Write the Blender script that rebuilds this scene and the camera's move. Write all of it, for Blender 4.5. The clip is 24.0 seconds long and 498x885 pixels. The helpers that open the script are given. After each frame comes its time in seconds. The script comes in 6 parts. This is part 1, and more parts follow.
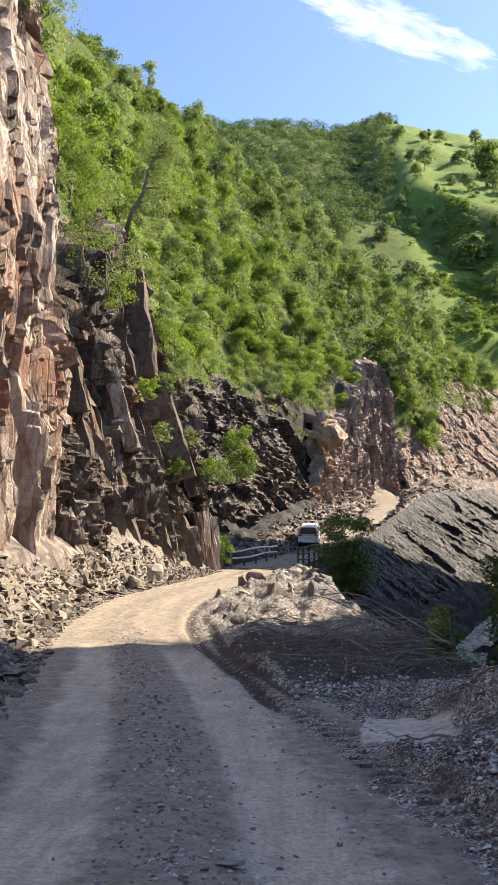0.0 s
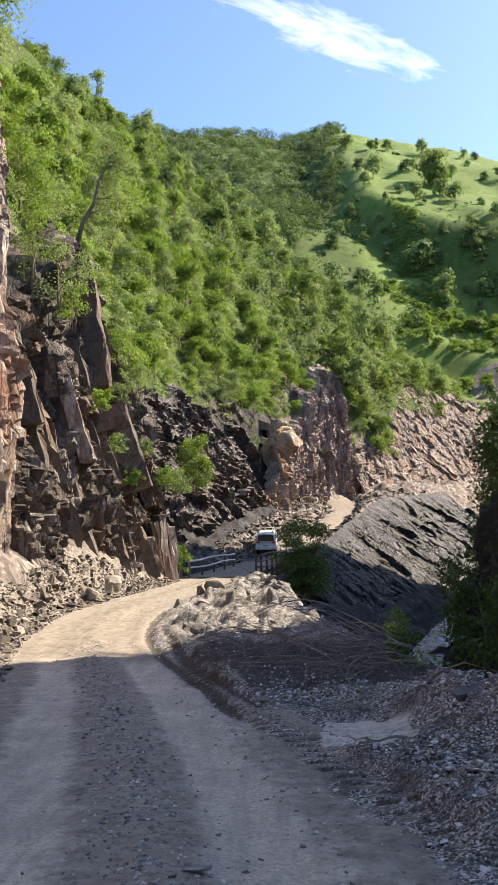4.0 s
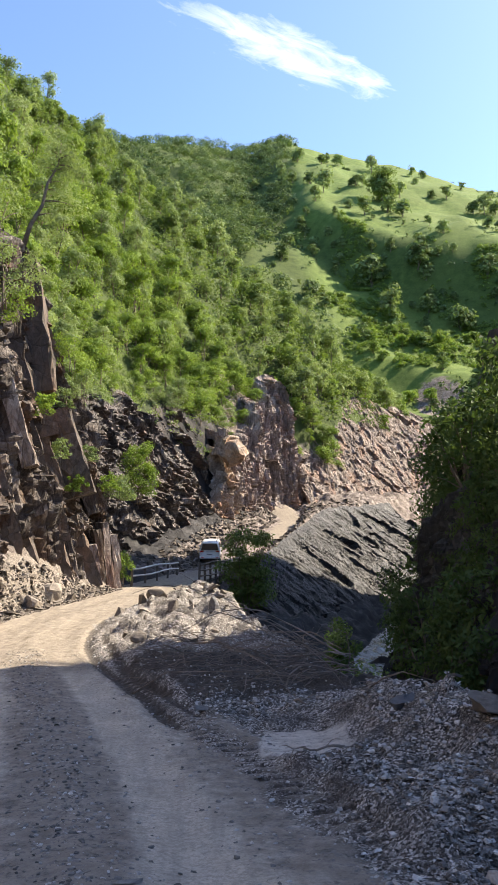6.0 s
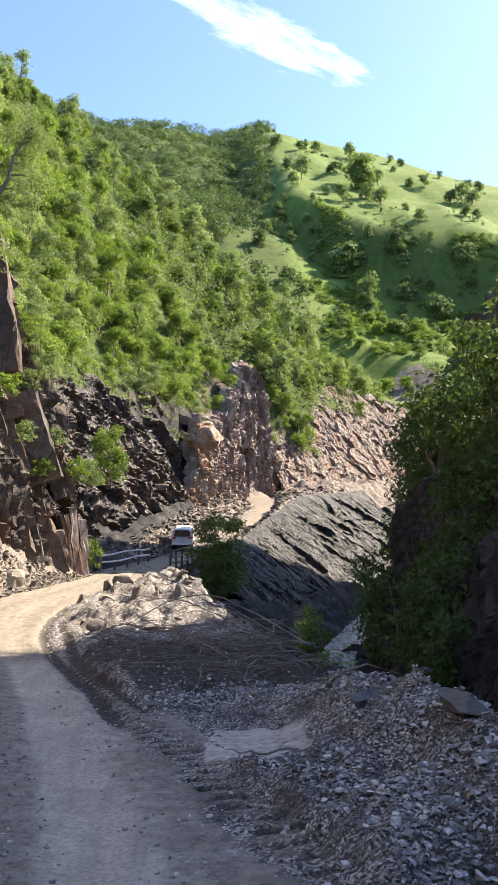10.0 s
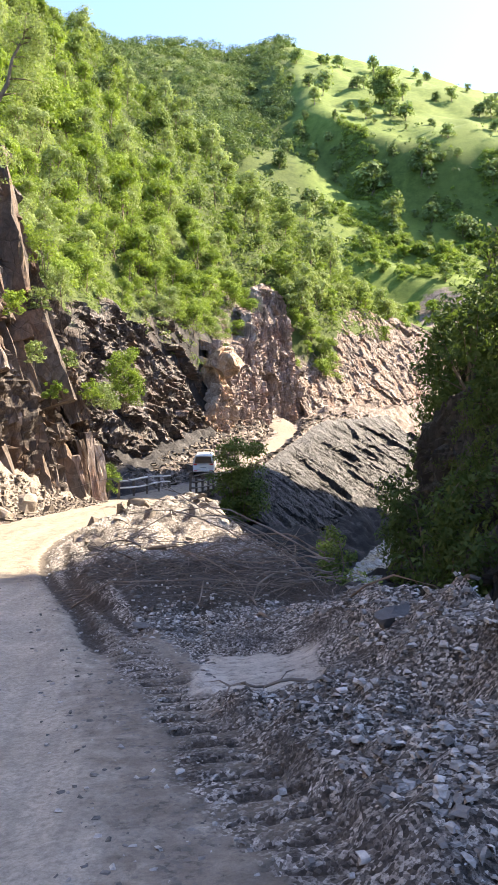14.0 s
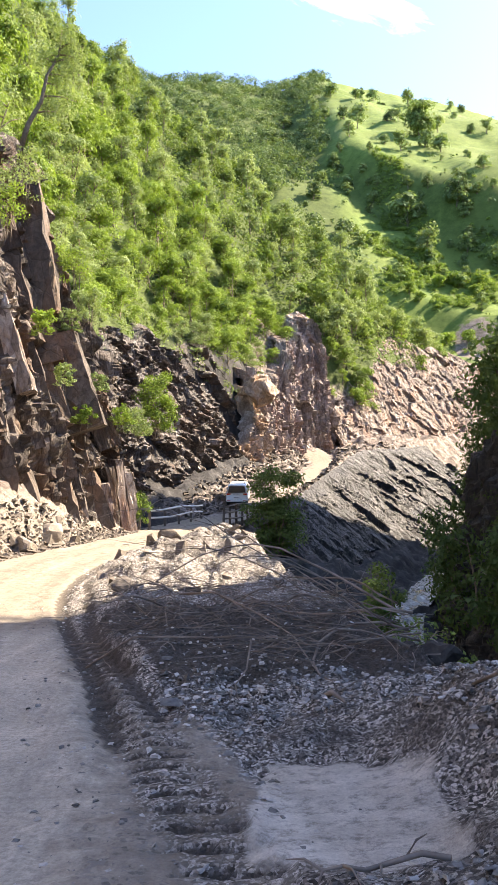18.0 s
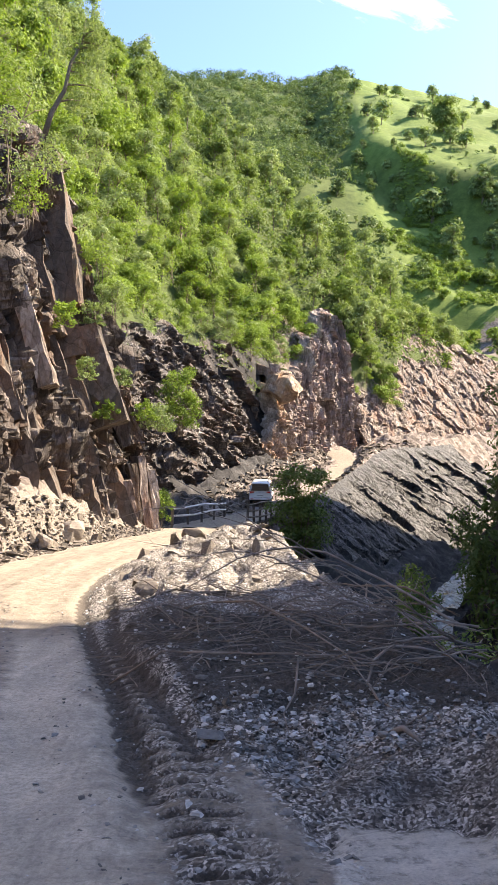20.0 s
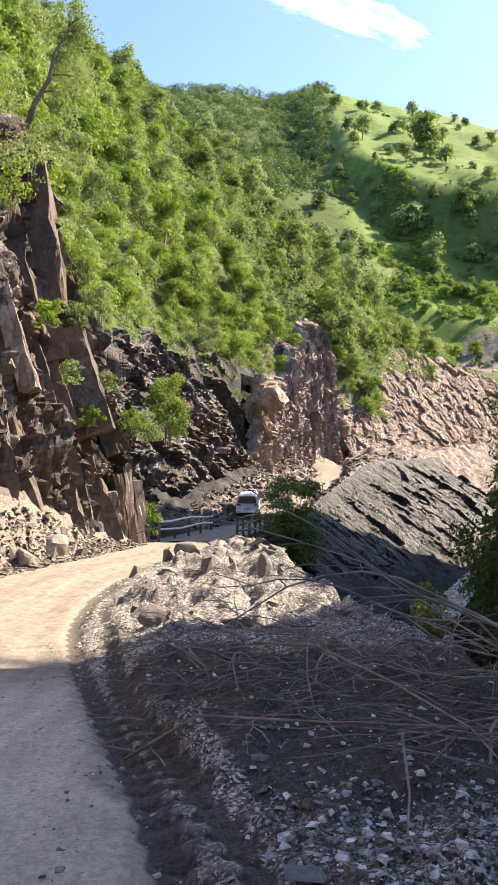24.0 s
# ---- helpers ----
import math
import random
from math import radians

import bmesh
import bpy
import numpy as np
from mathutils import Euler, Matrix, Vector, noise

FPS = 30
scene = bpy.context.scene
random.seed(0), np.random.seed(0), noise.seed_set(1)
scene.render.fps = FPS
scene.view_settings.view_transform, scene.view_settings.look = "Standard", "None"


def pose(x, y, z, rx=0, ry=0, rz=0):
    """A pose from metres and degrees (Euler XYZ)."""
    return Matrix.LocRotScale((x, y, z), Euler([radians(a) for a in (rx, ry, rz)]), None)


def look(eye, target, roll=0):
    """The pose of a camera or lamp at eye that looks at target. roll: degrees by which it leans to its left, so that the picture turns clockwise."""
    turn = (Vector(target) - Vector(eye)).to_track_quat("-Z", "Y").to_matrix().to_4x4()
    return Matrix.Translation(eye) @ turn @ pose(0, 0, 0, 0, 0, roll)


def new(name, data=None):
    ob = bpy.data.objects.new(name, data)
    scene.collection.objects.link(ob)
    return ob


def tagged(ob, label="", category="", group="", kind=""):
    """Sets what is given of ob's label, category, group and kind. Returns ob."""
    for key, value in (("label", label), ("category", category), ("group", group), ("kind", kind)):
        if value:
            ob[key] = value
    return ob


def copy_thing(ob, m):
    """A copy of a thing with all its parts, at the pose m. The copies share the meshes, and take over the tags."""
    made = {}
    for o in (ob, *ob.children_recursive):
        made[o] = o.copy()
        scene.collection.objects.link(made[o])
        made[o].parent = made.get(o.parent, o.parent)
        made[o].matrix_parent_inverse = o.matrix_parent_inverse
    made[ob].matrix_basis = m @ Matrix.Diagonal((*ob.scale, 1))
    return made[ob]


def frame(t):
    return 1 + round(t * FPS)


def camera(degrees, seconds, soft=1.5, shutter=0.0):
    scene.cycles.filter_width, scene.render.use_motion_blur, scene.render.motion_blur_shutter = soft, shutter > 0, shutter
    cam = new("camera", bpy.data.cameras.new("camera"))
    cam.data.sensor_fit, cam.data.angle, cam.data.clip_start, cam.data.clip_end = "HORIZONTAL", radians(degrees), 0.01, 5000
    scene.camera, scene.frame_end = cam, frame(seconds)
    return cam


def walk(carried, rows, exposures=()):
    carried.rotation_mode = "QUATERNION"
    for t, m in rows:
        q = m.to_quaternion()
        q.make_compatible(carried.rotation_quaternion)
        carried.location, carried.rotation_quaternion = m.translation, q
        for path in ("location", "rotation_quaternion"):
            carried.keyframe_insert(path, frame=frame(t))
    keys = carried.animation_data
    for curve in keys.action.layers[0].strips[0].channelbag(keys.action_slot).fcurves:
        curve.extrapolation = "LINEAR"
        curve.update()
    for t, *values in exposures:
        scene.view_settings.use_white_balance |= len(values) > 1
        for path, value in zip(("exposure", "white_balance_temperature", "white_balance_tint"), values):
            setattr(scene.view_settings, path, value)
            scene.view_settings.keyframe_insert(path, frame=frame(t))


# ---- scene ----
cam = camera(34.1, 24.0, 1.0)
PATH = [
    (0, (0.3557, 0.4351, 1.3717), (0.2503, 2.4236, 1.5577), 0.81),
    (0.5, (0.341, 0.3364, 1.3847), (0.2778, 2.326, 1.5776), 0.54),
    (1, (0.3293, 0.2936, 1.3961), (0.2903, 2.2834, 1.5943), 0.46),
    (1.5, (0.3211, 0.3154, 1.3878), (0.2818, 2.306, 1.5781), 0.06),
    (3.5, (0.3423, 0.3037, 1.3965), (0.3063, 2.2935, 1.5946), -0.74),
    (4, (0.3465, 0.2878, 1.4018), (0.3506, 2.2773, 1.6067), -0.61),
    (4.5, (0.3544, 0.3097, 1.398), (0.4028, 2.2979, 1.6098), -0.88),
    (5, (0.3514, 0.2968, 1.4004), (0.4301, 2.2831, 1.6206), -0.65),
    (5.5, (0.3554, 0.2988, 1.4003), (0.4594, 2.2826, 1.6317), -0.14),
    (6, (0.3771, 0.3284, 1.3869), (0.5129, 2.3109, 1.6134), 0.09),
    (6.5, (0.3931, 0.3325, 1.3883), (0.5687, 2.3131, 1.6038), 0.32),
    (7, (0.4221, 0.3484, 1.3841), (0.5991, 2.3307, 1.5815), 1.53),
    (7.5, (0.4657, 0.449, 1.3693), (0.6247, 2.4363, 1.5289), 1.52),
    (8, (0.4744, 0.6116, 1.3537), (0.6668, 2.5949, 1.5266), -0.06),
    (8.5, (0.5546, 0.7808, 1.32), (0.7423, 2.7638, 1.5011), 0.14),
    (9, (0.6775, 0.9396, 1.3095), (0.8164, 2.9285, 1.4677), 2.0),
    (9.5, (0.7118, 1.1159, 1.2799), (0.8534, 3.1057, 1.424), 1.0),
    (10, (0.6982, 1.2102, 1.2908), (0.8912, 3.1911, 1.4877), 0.24),
    (10.5, (0.7426, 1.3066, 1.266), (0.9509, 3.2851, 1.4716), 0.25),
    (11, (0.8402, 1.4701, 1.247), (1.0111, 3.4565, 1.4053), 1.73),
    (11.5, (0.9117, 1.6586, 1.224), (1.0631, 3.6519, 1.2868), 1.52),
    (13.5, (1.0967, 2.4286, 0.9475), (1.2259, 4.4234, 1.0117), -0.3),
    (14, (1.0571, 2.75, 0.9192), (1.1913, 4.7453, 0.9453), -0.5),
    (14.5, (0.9726, 3.0444, 0.9299), (1.0795, 5.0408, 0.8766), 0.18),
    (15, (0.8413, 3.2771, 0.9535), (0.9595, 5.273, 0.9069), -1.01),
    (15.5, (0.8336, 3.4863, 0.9222), (0.9655, 5.4819, 0.9003), 0.3),
    (16, (0.8707, 3.7414, 0.9195), (0.9678, 5.7389, 0.9035), 0.97),
    (16.5, (0.8773, 4.0039, 0.8984), (0.9603, 6.0021, 0.9158), -0.84),
    (17, (0.9021, 4.2695, 0.8817), (1.0084, 6.2657, 0.9456), -0.32),
    (17.5, (0.9462, 4.4806, 0.88), (1.0142, 6.4774, 0.9689), 0.95),
    (18, (0.9231, 4.6724, 0.8706), (0.9794, 6.669, 0.9718), 0.04),
    (18.5, (0.8722, 4.9114, 0.8678), (0.9619, 6.9077, 0.9491), -0.33),
    (19, (0.8703, 5.1615, 0.8673), (0.9116, 7.16, 0.9329), 0.93),
    (19.5, (0.8061, 5.3832, 0.8533), (0.8147, 7.3816, 0.9318), 0.6),
    (21.5, (0.5513, 6.2372, 0.842), (0.5703, 8.2331, 0.9683), -0.19),
    (22, (0.4582, 6.435, 0.8344), (0.4992, 8.4306, 0.9612), 0.02),
    (22.5, (0.4147, 6.6924, 0.8459), (0.4231, 8.6872, 0.9896), 0.8),
    (23, (0.2953, 6.8991, 0.8308), (0.319, 8.8935, 0.9791), -0.29),
    (23.5, (0.184, 7.1678, 0.8139), (0.2392, 9.1627, 0.9452), -0.66),
    (24, (0.1654, 7.47, 0.7825), (0.2215, 9.4651, 0.9118), 0.54),
]
walk(cam, [(t, look(eye, target, roll)) for t, eye, target, roll in PATH],
     [(0, 2.18, 8200, 10), (5, 2.15, 7800, 9), (9, 2.33, 7800, 9), (11, 2.5, 8000, 11), (13.5, 2.88, 8400, 12), (17, 2.9, 8400, 12), (19, 2.74, 8300, 12), (21.5, 2.55, 8100, 12), (24, 2.5, 8100, 12)])

# ---- light ----
SUN_AZ, SUN_EL = radians(70), radians(43)   # azimuth clockwise from +y
world = bpy.data.worlds.new("sky")
scene.world = world
world.use_nodes = True
wt = world.node_tree
wt.nodes.clear()
w_out = wt.nodes.new("ShaderNodeOutputWorld")
w_bg = wt.nodes.new("ShaderNodeBackground")
w_sky = wt.nodes.new("ShaderNodeTexSky")
w_sky.sky_type = "NISHITA"
w_sky.sun_disc = False
w_sky.sun_elevation, w_sky.sun_rotation = SUN_EL, SUN_AZ
w_sky.altitude, w_sky.air_density, w_sky.dust_density, w_sky.ozone_density = 3000, 0.7, 6.0, 8.0
w_bg.inputs["Strength"].default_value = 0.14
wt.links.new(w_bg.outputs[0], w_out.inputs[0])
sun = new("sun", bpy.data.lights.new("sun", "SUN"))
sun.data.energy, sun.data.angle, sun.data.color = 3.0, radians(0.6), (1.0, 0.955, 0.89)
sun.matrix_world = look((math.sin(SUN_AZ) * math.cos(SUN_EL) * 300, math.cos(SUN_AZ) * math.cos(SUN_EL) * 300, math.sin(SUN_EL) * 300), (0, 0, 0))

# a thin wisp of cloud high in the sky: noise within an oblong patch of directions
w_co = wt.nodes.new("ShaderNodeTexCoord")
CLOUD = Vector((0.104, 0.86, 0.545)).normalized()
cl_side = Vector((0, 0, 1)).cross(CLOUD).normalized() * -1
cl_up = CLOUD.cross(cl_side) * -1


def w_math(op, a, b=None, c=None):
    n = wt.nodes.new("ShaderNodeMath")
    n.operation = op
    for i, v in enumerate((a, b, c)):
        if v is None:
            continue
        if isinstance(v, (int, float)):
            n.inputs[i].default_value = v
        else:
            wt.links.new(v, n.inputs[i])
    return n.outputs[0]


def w_dot(vec):
    n = wt.nodes.new("ShaderNodeVectorMath")
    n.operation = "DOT_PRODUCT"
    wt.links.new(w_co.outputs["Generated"], n.inputs[0])
    n.inputs[1].default_value = vec
    return n.outputs["Value"]


c_u, c_v = w_dot(cl_side), w_dot(cl_up)
c_v2 = w_math("MULTIPLY_ADD", c_u, 0.34, c_v)
cl_n = wt.nodes.new("ShaderNodeTexNoise")
cl_xyz = wt.nodes.new("ShaderNodeCombineXYZ")
wt.links.new(c_u, cl_xyz.inputs[0])
wt.links.new(w_math("MULTIPLY", c_v2, 3.4), cl_xyz.inputs[1])
wt.links.new(cl_xyz.outputs[0], cl_n.inputs["Vector"])
cl_n.inputs["Scale"].default_value, cl_n.inputs["Detail"].default_value, cl_n.inputs["Roughness"].default_value = 17, 10, 0.62
cl_n.inputs["Distortion"].default_value = 0.5
e_u = w_math("POWER", w_math("ABSOLUTE", w_math("DIVIDE", c_u, 0.145)), 2.0)
e_v = w_math("POWER", w_math("ABSOLUTE", w_math("DIVIDE", c_v2, 0.036)), 2.0)
e_r = w_math("SUBTRACT", 1.0, w_math("ADD", e_u, e_v))
c_m = w_math("MULTIPLY", w_math("MULTIPLY_ADD", cl_n.outputs["Fac"], 2.7, w_math("MULTIPLY_ADD", e_r, 1.0, -1.75)), 0.75)
c_k = wt.nodes.new("ShaderNodeClamp")
wt.links.new(c_m, c_k.inputs[0])
c_front = w_math("GREATER_THAN", w_dot(CLOUD), 0.5)
c_fac = w_math("MULTIPLY", c_k.outputs[0], c_front)
w_mix = wt.nodes.new("ShaderNodeMixRGB")
w_mix.inputs["Color2"].default_value = (2.7, 3.0, 3.7, 1)
wt.links.new(c_fac, w_mix.inputs["Fac"])
wt.links.new(w_sky.outputs[0], w_mix.inputs["Color1"])
wt.links.new(w_mix.outputs[0], w_bg.inputs["Color"])

# ---- materials ----


class Mat:
    """A small wrapper to write node materials in few lines."""

    def __init__(self, name, rough=0.9, metal=0.0, spec=0.3):
        self.m = bpy.data.materials.new(name)
        self.m.use_nodes = True
        self.t = self.m.node_tree
        self.b = self.t.nodes["Principled BSDF"]
        self.b.inputs["Roughness"].default_value = rough
        self.b.inputs["Metallic"].default_value = metal
        self.b.inputs["Specular IOR Level"].default_value = spec
        self.co = self.t.nodes.new("ShaderNodeTexCoord")

    def put(self, value, socket):
        if isinstance(value, bpy.types.NodeSocket):
            self.t.links.new(value, socket)
        elif isinstance(value, (int, float)):
            socket.default_value = value
        else:
            socket.default_value = (*value, 1) if len(value) == 3 and len(socket.default_value) == 4 else value

    def pos(self, scale=(1, 1, 1), rot=(0, 0, 0)):
        geo = self.t.nodes.new("ShaderNodeNewGeometry")
        n = self.t.nodes.new("ShaderNodeMapping")
        n.inputs["Scale"].default_value = scale
        n.inputs["Rotation"].default_value = [radians(a) for a in rot]
        self.t.links.new(geo.outputs["Position"], n.inputs[0])
        return n.outputs[0]

    def local(self, scale=(1, 1, 1)):
        n = self.t.nodes.new("ShaderNodeMapping")
        n.inputs["Scale"].default_value = scale
        self.t.links.new(self.co.outputs["Object"], n.inputs[0])
        return n.outputs[0]

    def noise(self, scale, detail=4, rough=0.55, vec=None, distort=0.0):
        n = self.t.nodes.new("ShaderNodeTexNoise")
        n.inputs["Scale"].default_value, n.inputs["Detail"].default_value = scale, detail
        n.inputs["Roughness"].default_value, n.inputs["Distortion"].default_value = rough, distort
        self.t.links.new(vec or self.pos(), n.inputs["Vector"])
        return n.outputs["Fac"]

    def voro(self, scale, vec=None, feature="F1", out="Distance"):
        n = self.t.nodes.new("ShaderNodeTexVoronoi")
        n.feature = feature
        n.inputs["Scale"].default_value = scale
        self.t.links.new(vec or self.pos(), n.inputs["Vector"])
        return n.outputs[out]

    def ramp(self, fac, *stops):
        n = self.t.nodes.new("ShaderNodeValToRGB")
        els = n.color_ramp.elements
        while len(els) < len(stops):
            els.new(0.5)
        for e, (p, c) in zip(els, stops):
            e.position = p
            e.color = (c, c, c, 1) if isinstance(c, (int, float)) else (*c, 1)
        self.t.links.new(fac, n.inputs[0])
        return n.outputs[0]

    def mix(self, fac, a, b, kind="MIX"):
        n = self.t.nodes.new("ShaderNodeMixRGB")
        n.blend_type = kind
        self.put(fac, n.inputs[0])
        self.put(a, n.inputs[1])
        self.put(b, n.inputs[2])
        return n.outputs[0]

    def math(self, op, a, b=0.0):
        n = self.t.nodes.new("ShaderNodeMath")
        n.operation = op
        self.put(a, n.inputs[0])
        self.put(b, n.inputs[1])
        return n.outputs[0]

    def rand(self):
        return self.t.nodes.new("ShaderNodeObjectInfo").outputs["Random"]

    def island(self):
        return self.t.nodes.new("ShaderNodeNewGeometry").outputs["Random Per Island"]

    def attr(self, name):
        n = self.t.nodes.new("ShaderNodeAttribute")
        n.attribute_name = name
        return n.outputs["Fac"]

    def slope(self):
        g = self.t.nodes.new("ShaderNodeNewGeometry")
        s = self.t.nodes.new("ShaderNodeSeparateXYZ")
        self.t.links.new(g.outputs["True Normal"], s.inputs[0])
        return s.outputs["Z"]

    def done(self, color, bump=None, height=0.02, strength=0.6, rough=None):
        self.put(color, self.b.inputs["Base Color"])
        if rough is not None:
            self.put(rough, self.b.inputs["Roughness"])
        if bump is not None:
            n = self.t.nodes.new("ShaderNodeBump")
            n.inputs["Distance"].default_value, n.inputs["Strength"].default_value = height, strength
            self.t.links.new(bump, n.inputs["Height"])
            self.t.links.new(n.outputs[0], self.b.inputs["Normal"])
        return self.m


def plain(name, color, rough=0.6, metal=0.0, spec=0.4, vary=0.12, scale=6.0):
    k = Mat(name, rough, metal, spec)
    n = k.noise(scale, 5, 0.6, k.local())
    lo, hi = [c * (1 - vary) for c in color], [min(1, c * (1 + vary)) for c in color]
    return k.done(k.ramp(n, (0.3, lo), (0.7, hi)), n, 0.002, 0.3)


def rock(name, dark, mid, light, streak=(1.0, 1.0, 0.34), tilt=(0, 14, 0), rust=None, rough=0.8, bump=0.22):
    """Slate: near-upright layers, broken blocks of differing tone, pale weathered faces, dark joints."""
    k = Mat(name, rough, 0, 0.35)
    vec = k.pos(streak, tilt)
    warp = k.mix(0.35, vec, k.t.nodes.new("ShaderNodeTexNoise").outputs["Color"], "ADD")
    k.t.links.new(vec, warp.node.inputs[2].links[0].from_node.inputs["Vector"])
    warp.node.inputs[2].links[0].from_node.inputs["Scale"].default_value = 1.5
    lay = k.noise(2.2, 9, 0.72, vec, 0.9)
    blot = k.noise(0.35, 5, 0.62)
    fine = k.noise(8.0, 10, 0.78, k.pos((1, 1, 0.7), tilt))
    facet = k.t.nodes.new("ShaderNodeSeparateColor")
    k.t.links.new(k.voro(1.5, warp, "F1", "Color"), facet.inputs[0])
    facet2 = k.t.nodes.new("ShaderNodeSeparateColor")
    k.t.links.new(k.voro(4.5, warp, "F1", "Color"), facet2.inputs[0])
    tone = k.math("ADD", k.math("MULTIPLY", facet.outputs[0], 0.3), k.math("ADD", k.math("MULTIPLY", facet2.outputs[0], 0.2), k.math("MULTIPLY", lay, 0.6)))
    c = k.ramp(tone, (0.32, dark), (0.55, mid), (0.78, light))
    c = k.mix(k.ramp(blot, (0.42, 0.0), (0.64, 0.6)), c, k.mix(0.5, dark, mid))
    if rust:
        c = k.mix(k.ramp(k.noise(0.45, 6, 0.65, k.pos((1.2, 1.2, 0.5), tilt)), (0.5, 0.0), (0.64, 0.75)), c, rust)
    c = k.mix(k.ramp(fine, (0.32, 0.5), (0.56, 0.0)), c, [v * 0.45 for v in dark])
    crack = k.ramp(k.voro(1.5, warp, "DISTANCE_TO_EDGE"), (0.0, 0.0), (0.05, 1.0))
    crack2 = k.ramp(k.voro(4.5, warp, "DISTANCE_TO_EDGE"), (0.0, 0.0), (0.06, 1.0))
    c = k.mix(k.ramp(crack, (0.0, 0.22), (1.0, 0.0)), c, [v * 0.5 for v in dark])
    c = k.mix(k.ramp(crack2, (0.0, 0.2), (1.0, 0.0)), c, [v * 0.5 for v in dark])
    h = k.math("ADD", lay, k.math("ADD", k.math("MULTIPLY", fine, 0.45), k.math("ADD", k.math("MULTIPLY", crack, 0.3), k.math("ADD", k.math("MULTIPLY", facet2.outputs[1], 0.35), k.math("MULTIPLY", facet.outputs[1], 0.6)))))
    return k.done(c, h, bump, 0.9)


M_CLIFF = rock("red_slate", (0.085, 0.066, 0.056), (0.4, 0.32, 0.268), (0.72, 0.635, 0.56), rust=(0.30, 0.125, 0.07))
M_BROWN = rock("brown_slate", (0.042, 0.034, 0.03), (0.12, 0.096, 0.082), (0.36, 0.305, 0.265), rust=(0.15, 0.08, 0.045))
M_DARK = rock("dark_slate", (0.027, 0.022, 0.02), (0.09, 0.073, 0.063), (0.38, 0.325, 0.29), tilt=(0, -30, 0), rust=(0.13, 0.075, 0.05), rough=0.5)
# blue-black slate, darker still in place of shadow on bluff and far bank
M_BLUFF = rock("shaded_blue_black_slate", (0.014, 0.0132, 0.0132), (0.032, 0.03, 0.029), (0.12, 0.111, 0.105), tilt=(0, 30, 0), rough=0.55)
M_ORANGE = rock("ochre_rock", (0.17, 0.118, 0.085), (0.42, 0.32, 0.25), (0.72, 0.61, 0.52), (1, 1, 0.7), rust=(0.55, 0.33, 0.19))
M_SCREE = rock("broken_brown_slate", (0.095, 0.07, 0.058), (0.25, 0.195, 0.165), (0.48, 0.41, 0.365), (1, 1, 0.8), tilt=(0, 40, 0), rust=(0.34, 0.2, 0.14))
M_SLAB = rock("slab_face", (0.055, 0.043, 0.036), (0.105, 0.083, 0.068), (0.19, 0.155, 0.128), (1, 1, 0.9), tilt=(0, 30, 0), rust=(0.2, 0.12, 0.075), bump=0.07)
M_SPUR = rock("violet_slate", (0.095, 0.074, 0.067), (0.29, 0.228, 0.20), (0.56, 0.48, 0.43), (1, 1, 0.2), tilt=(0, 5, 0), rust=(0.32, 0.19, 0.14))


def gravel(name, dark, mid, light, scale=20.0, bumpy=0.03):
    k = Mat(name, 0.85, 0, 0.35)
    v = k.voro(scale, k.pos((1, 1, 1.4)), "F1", "Color")
    s = k.t.nodes.new("ShaderNodeSeparateColor")
    k.t.links.new(v, s.inputs[0])
    d = k.voro(scale, k.pos((1, 1, 1.4)))
    d2 = k.voro(scale * 2.7)
    n = k.noise(0.8, 6, 0.65)
    f = k.noise(scale * 3, 6, 0.7)
    c = k.ramp(s.outputs[0], (0.0, dark), (0.62, mid), (0.93, light))
    c = k.mix(k.ramp(n, (0.38, 0.0), (0.66, 0.75)), c, k.mix(0.6, mid, dark))
    c = k.mix(k.ramp(f, (0.35, 0.5), (0.6, 0.0)), c, [x * 0.5 for x in dark])
    h = k.math("ADD", k.math("MULTIPLY", d, -1.0), k.math("ADD", k.math("MULTIPLY", d2, -0.5), k.math("MULTIPLY", f, 0.5)))
    return k.done(c, h, bumpy, 0.9)




